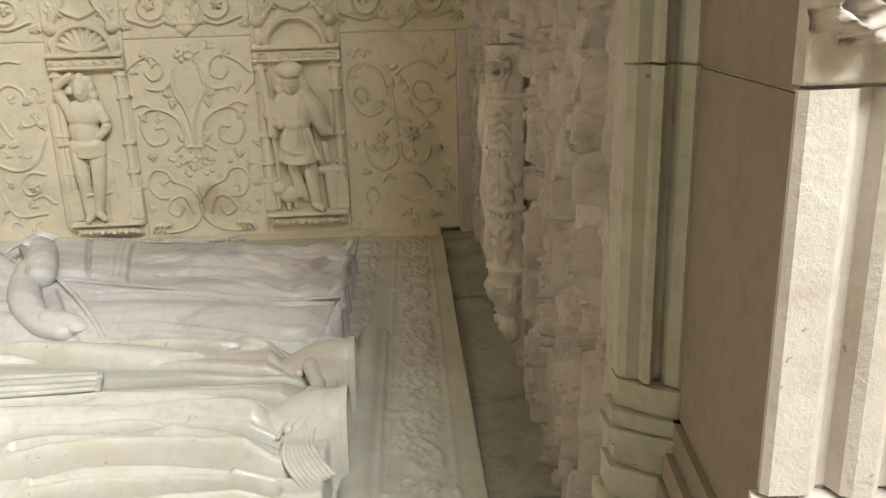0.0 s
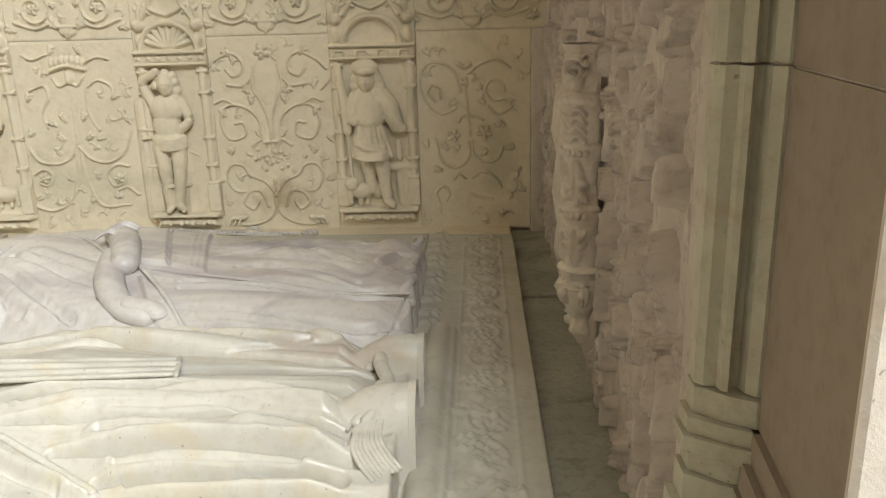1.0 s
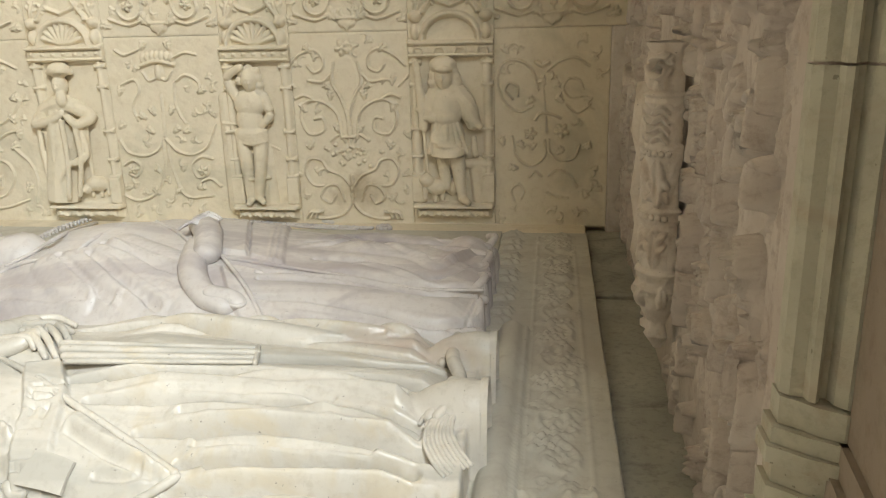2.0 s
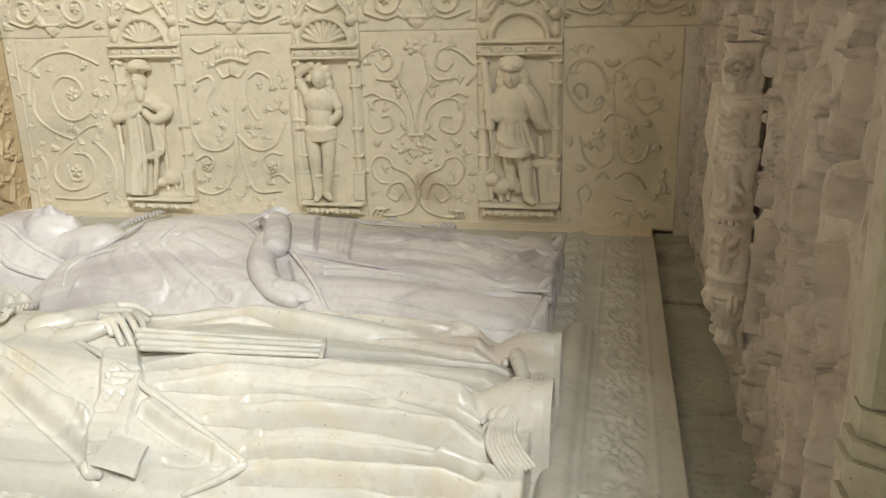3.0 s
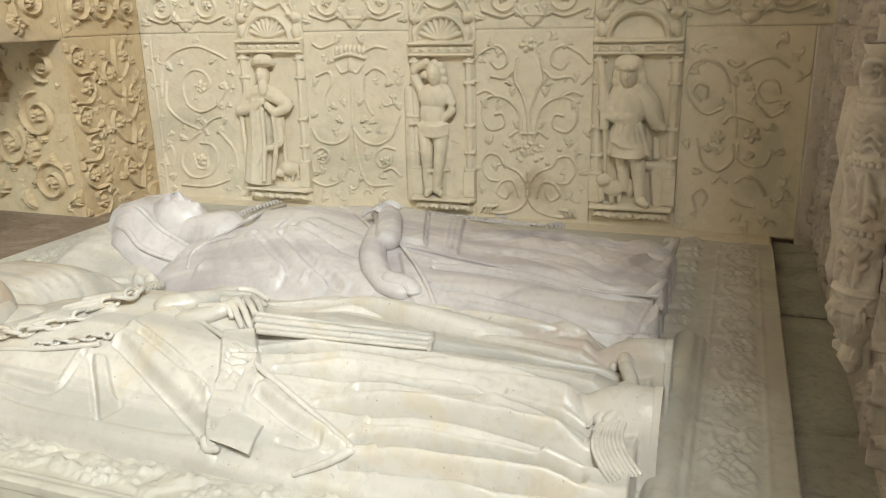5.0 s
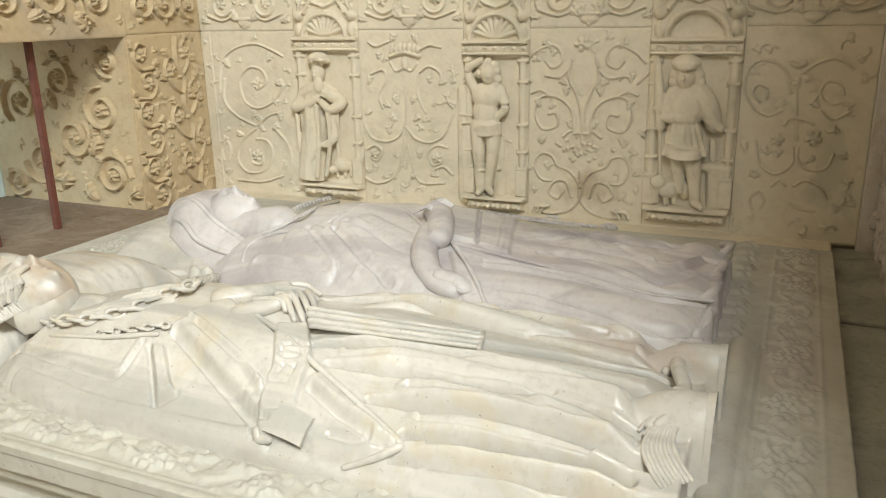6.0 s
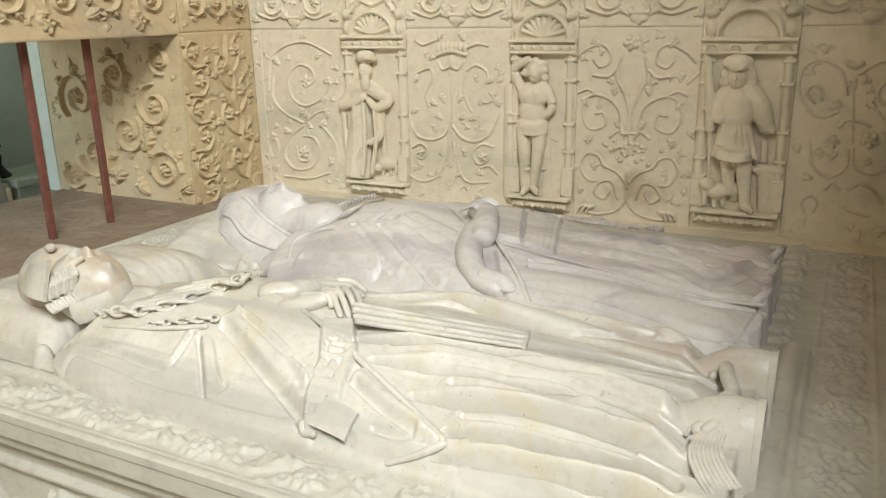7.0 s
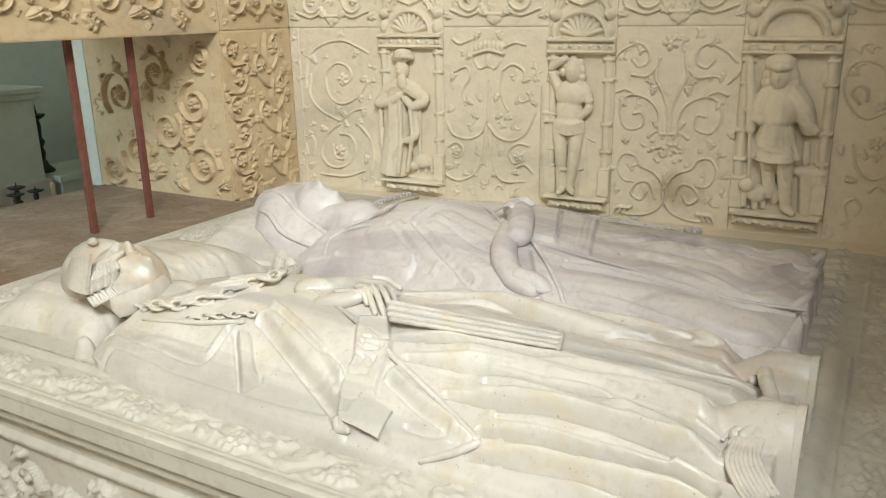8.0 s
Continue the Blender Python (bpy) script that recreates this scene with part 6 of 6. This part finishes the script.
def nude(s):
    s.tube([(-1.179, 2.980, 1.342), (-1.171, 2.970, 1.225), (-1.169, 2.975, 1.097)], 0.033, 0.019)
    s.tube([(-1.111, 2.980, 1.345), (-1.113, 2.965, 1.240), (-1.134, 2.975, 1.105)], 0.033, 0.018)
    s.tube([(-1.167, 2.970, 1.094), (-1.165, 2.940, 1.086)], 0.016, 0.012)
    s.tube([(-1.132, 2.970, 1.101), (-1.106, 2.940, 1.091)], 0.016, 0.012)
    s.ball((-1.145, 2.980, 1.357), (0.066, 0.045, 0.040))
    s.ball((-1.145, 2.980, 1.411), (0.055, 0.042, 0.065))
    s.ball((-1.139, 2.980, 1.474), (0.066, 0.045, 0.055))
    for k in range(4):
        s.tube([Vector((-1.199, 2.970, 1.366)) + Vector((0, 0, -0.012 * k)), Vector((-1.128, 2.935, 1.360)) + Vector((0, 0, -0.012 * k)), Vector((-1.081, 2.970, 1.368)) + Vector((0, 0, -0.012 * k))], 0.008)
    s.tube([(-1.192, 2.980, 1.499), (-1.219, 2.975, 1.572), (-1.158, 2.955, 1.611)], 0.021, 0.015)
    s.tube([(-1.083, 2.980, 1.497), (-1.058, 2.970, 1.433), (-1.093, 2.970, 1.392)], 0.021, 0.015)
    s.head((-1.129, 2.965, 1.561), (0.2, -1, -0.1), (0, 0, 1), 0.043)
    for x, z in ((0.036, 0.01), (0.028, 0.034), (0.0, 0.044), (-0.028, 0.032), (0.040, -0.02), (0.036, -0.045), (-0.038, 0.0)):
        s.ball(Vector((-1.134, 2.980, 1.560)) + Vector((x, 0, z)), (0.018, 0.022, 0.018), n=8)
    s.tube([(-1.248, 3.010, 1.491), (-1.246, 3.010, 1.308), (-1.243, 3.010, 1.058)], 0.030, 0.036)
    s.tube([(-1.235, 3.000, 1.470), (-1.175, 3.000, 1.604), (-1.139, 3.000, 1.647)], 0.014, 0.010)
    s.tube([(-1.146, 3.000, 1.636), (-1.175, 3.000, 1.677)], 0.010, 0.007)
    s.tube([(-1.137, 3.000, 1.643), (-1.095, 3.000, 1.669)], 0.010, 0.007)
    for a, b in (((-1.243, 2.970, 1.364), (-1.199, 2.970, 1.370)), ((-1.094, 3.000, 1.316), (-1.044, 3.000, 1.291)), ((-1.158, 2.950, 1.178), (-1.084, 2.980, 1.182)), ((-1.255, 2.980, 1.399), (-1.208, 2.980, 1.394))):
        s.tube([a, b], 0.006, fine=1)
    s.tube([(-1.099, 3.020, 1.290), (-1.091, 3.020, 1.079)], 0.034, 0.040)


def soldier(s):
    s.tube([(-0.392, 2.980, 1.276), (-0.388, 2.975, 1.225), (-0.380, 2.980, 1.150)], 0.030, 0.020)
    s.tube([(-0.339, 2.975, 1.280), (-0.328, 2.965, 1.189), (-0.319, 2.970, 1.108)], 0.031, 0.019)
    s.tube([(-0.318, 2.965, 1.105), (-0.294, 2.935, 1.096)], 0.019, 0.013)
    s.tube([(-0.377, 2.990, 1.400), (-0.375, 2.985, 1.339), (-0.374, 2.985, 1.270)], 0.055, 0.086, 0.75, 20, blunt=True)
    for k in range(7):
        s.tube([Vector((-0.370, 2.935, 1.393)) + Vector((-0.042 + 0.014 * k, 0.004 * abs(k - 3), 0)), Vector((-0.368, 2.930, 1.284)) + Vector((-0.072 + 0.024 * k, 0.008 * abs(k - 3), 0))], 0.006, 0.009, fine=1)
    s.ball((-0.375, 2.980, 1.452), (0.070, 0.052, 0.075))
    s.ball((-0.372, 2.975, 1.416), (0.056, 0.052, 0.040))
    s.tube([(-0.417, 2.985, 1.501), (-0.438, 2.975, 1.455), (-0.425, 2.955, 1.417)], 0.032, 0.024)
    s.tube([(-0.333, 2.985, 1.502), (-0.294, 2.980, 1.454), (-0.274, 2.985, 1.390)], 0.040, 0.030)
    s.tube([(-0.292, 2.970, 1.415), (-0.251, 2.970, 1.381)], 0.022, 0.016)
    s.tube([(-0.447, 2.955, 1.416), (-0.416, 2.945, 1.422)], 0.014, 0.012)
    s.head((-0.380, 2.970, 1.562), (-0.05, -1, -0.1), (0, 0, 1), 0.046)
    s.tube([(-0.420, 2.980, 1.595), (-0.376, 2.925, 1.593), (-0.343, 2.980, 1.595)], 0.012, 0.012)
    s.ball((-0.383, 2.975, 1.607), (0.052, 0.045, 0.032))
    for p in ((-0.422, 2.980, 1.567), (-0.425, 2.980, 1.543), (-0.337, 2.980, 1.564), (-0.331, 2.980, 1.541), (-0.346, 2.980, 1.584)):
        s.ball(p, (0.020, 0.024, 0.022), n=8)
    s.tube([(-0.486, 2.980, 1.614), (-0.474, 2.970, 1.531), (-0.464, 2.965, 1.441)], 0.013, 0.018)
    s.tube([(-0.484, 2.965, 1.446), (-0.440, 2.965, 1.448)], 0.008, fine=1)
    s.tube([(-0.464, 2.965, 1.441), (-0.460, 2.965, 1.379)], 0.016, 0.018)
    s.tube([(-0.460, 2.965, 1.379), (-0.449, 2.975, 1.157)], 0.008, 0.006)
    s.ball((-0.455, 2.965, 1.176), (0.030, 0.030, 0.024))
    s.ball((-0.420, 2.975, 1.148), (0.040, 0.030, 0.032))
    for p, q in (((-0.465, 2.970, 1.157), (-0.462, 2.970, 1.101)), ((-0.426, 2.970, 1.138), (-0.424, 2.970, 1.095)), ((-0.399, 2.980, 1.138), (-0.397, 2.980, 1.099))):
        s.tube([p, q], 0.012, 0.010, fine=1)
    s.ball((-0.360, 3.000, 1.147), (0.026, 0.03, 0.040))
    s.tube([(-0.504, 3.020, 1.192), (-0.498, 3.020, 1.082)], 0.026, 0.028)
    s.tube([(-0.273, 2.980, 1.334), (-0.269, 2.980, 1.273)], 0.012, 0.014)
    s.tube([(-0.257, 3.020, 1.225), (-0.247, 3.020, 1.098)], 0.046, 0.044)
    s.tube([(-0.295, 2.995, 1.235), (-0.217, 2.995, 1.236)], 0.020, 0.020)


figure("cream stone figure of a robed elder in a tall hat", robed)
figure("cream stone figure of a bound man, one arm raised", nude)
figure("cream stone figure of a cloaked man with staff and dog", soldier)

# ---------------------------------------------------------------- the room beyond the opening
tagged(boxed("wall_room_far", (-5.55, 0.5, 0, -5.3, 4.6, 3.2), LIMEWASH), "pale green-white limewashed wall", "wall", kind="structure")
tagged(boxed("wall_room_back", (-5.299, 4.3, 0, -3.421, 4.6, 3.2), LIMEWASH), "pale green-white limewashed wall", "wall", kind="structure")
tagged(boxed("ceiling_room", (-5.55, 0.5, 3.201, -3.421, 4.6, 3.4), LIMEWASH), "plain limewashed ceiling", "ceiling", kind="structure")
tagged(boxed("wall_room_side", (-3.55, 3.061, 0, -3.421, 4.299, 3.2), LIMEWASH), "pale limewashed wall", "wall", kind="structure")
boxed("jamb_edge", (-3.50, 2.531, 0.985, -3.4215, 2.62, 1.9), LIMEWASH, wall_left, "pale limewashed edge of the jamb", 0.004)
boxed("ledge_board", (-5.299, 2.2, 0.40, -4.95, 4.299, 0.62), LEDGE, None, "", 0.01)
tagged(bpy.data.objects["ledge_board"], "dusty brown stone step along the room wall", "step", kind="structure")

retable = tagged(new("altar_block"), "pale stone altar block with moulded top", "altar")
boxed("body", (-5.05, 2.35, 0.0, -4.55, 2.985, 1.33), LIMEWASH, retable, "", 0.008)
boxed("cornice", (-5.08, 2.32, 1.331, -4.52, 3.015, 1.365), LIMEWASH, retable, "", 0.006)
boxed("cornice_top", (-5.10, 2.30, 1.366, -4.50, 3.035, 1.40), LIMEWASH, retable, "", 0.008)
boxed("plinth", (-5.08, 2.32, 0.0, -4.53, 3.01, 0.84), PALE, retable, "", 0.008)
ornament = tagged(new("vase"), "dark bronze vase on the altar block", "vase")
_bm = bmesh.new()
turned(_bm, -4.75, 2.80, [(0.05, 1.401), (0.03, 1.43), (0.06, 1.50), (0.05, 1.58), (0.03, 1.62)], 16)
part("body", _bm, BRONZE, ornament, "", True)

altar_table = tagged(new("altar_table"), "low stone table with a pale top", "table")
boxed("tabletop", (-4.95, 3.045, 0.80, -4.50, 3.50, 0.848), LIMEWASH, altar_table, "", 0.008)
boxed("base", (-4.92, 3.07, 0.0, -4.53, 3.47, 0.80), LIMEWASH, altar_table, "", 0.008)


def candlestick(x, y, z, h, label):
    c = tagged(new("candlestick"), label, "candlestick", "candlesticks beyond the opening")
    c.location = (x, y, z)
    for name, prof in (("foot", [(0.062, 0), (0.064, 0.012), (0.045, 0.03), (0.03, 0.05), (0.022, 0.075)]), ("stem", [(0.014, 0.076), (0.022, 0.13), (0.012, 0.16), (0.030, 0.20), (0.013, 0.225), (0.019, 0.30), (0.012, 0.34)]),
                       ("drip_pan", [(0.015, 0.341), (0.045, 0.36), (0.055, 0.375), (0.05, 0.378), (0.012, 0.372)]), ("spike", [(0.007, 0.379), (0.001, 0.44)])):
        bm = bmesh.new()
        turned(bm, 0, 0, [(r * (0.8 + 0.2 * h), q * h) for r, q in prof], 16)
        part(name, bm, BRONZE, c, "", True)
    return c


candlestick(-4.72, 3.10, 0.849, 0.97, "tall dark bronze candlestick with a spiked drip pan")
stand = tagged(boxed("low_table", (-4.45, 2.45, 0.0, -4.12, 3.0, 0.68), LIMEWASH, None, "", 0.01), "low table under a white cover", "table")
for _k, (_x, _y, _h) in enumerate(((-4.35, 2.66, 0.50), (-4.30, 2.74, 0.42), (-4.24, 2.58, 0.46))):
    candlestick(_x, _y, 0.681, _h, "small dark candlestick on the low table")
wax = tagged(new("candle"), "short ochre wax candle", "candle")
_bm = bmesh.new()
turned(_bm, -4.28, 2.84, [(0.014, 0.681), (0.014, 0.86), (0.010, 0.866), (0.002, 0.868)], 14)
part("wax", _bm, OCHRE, wax, "", True)
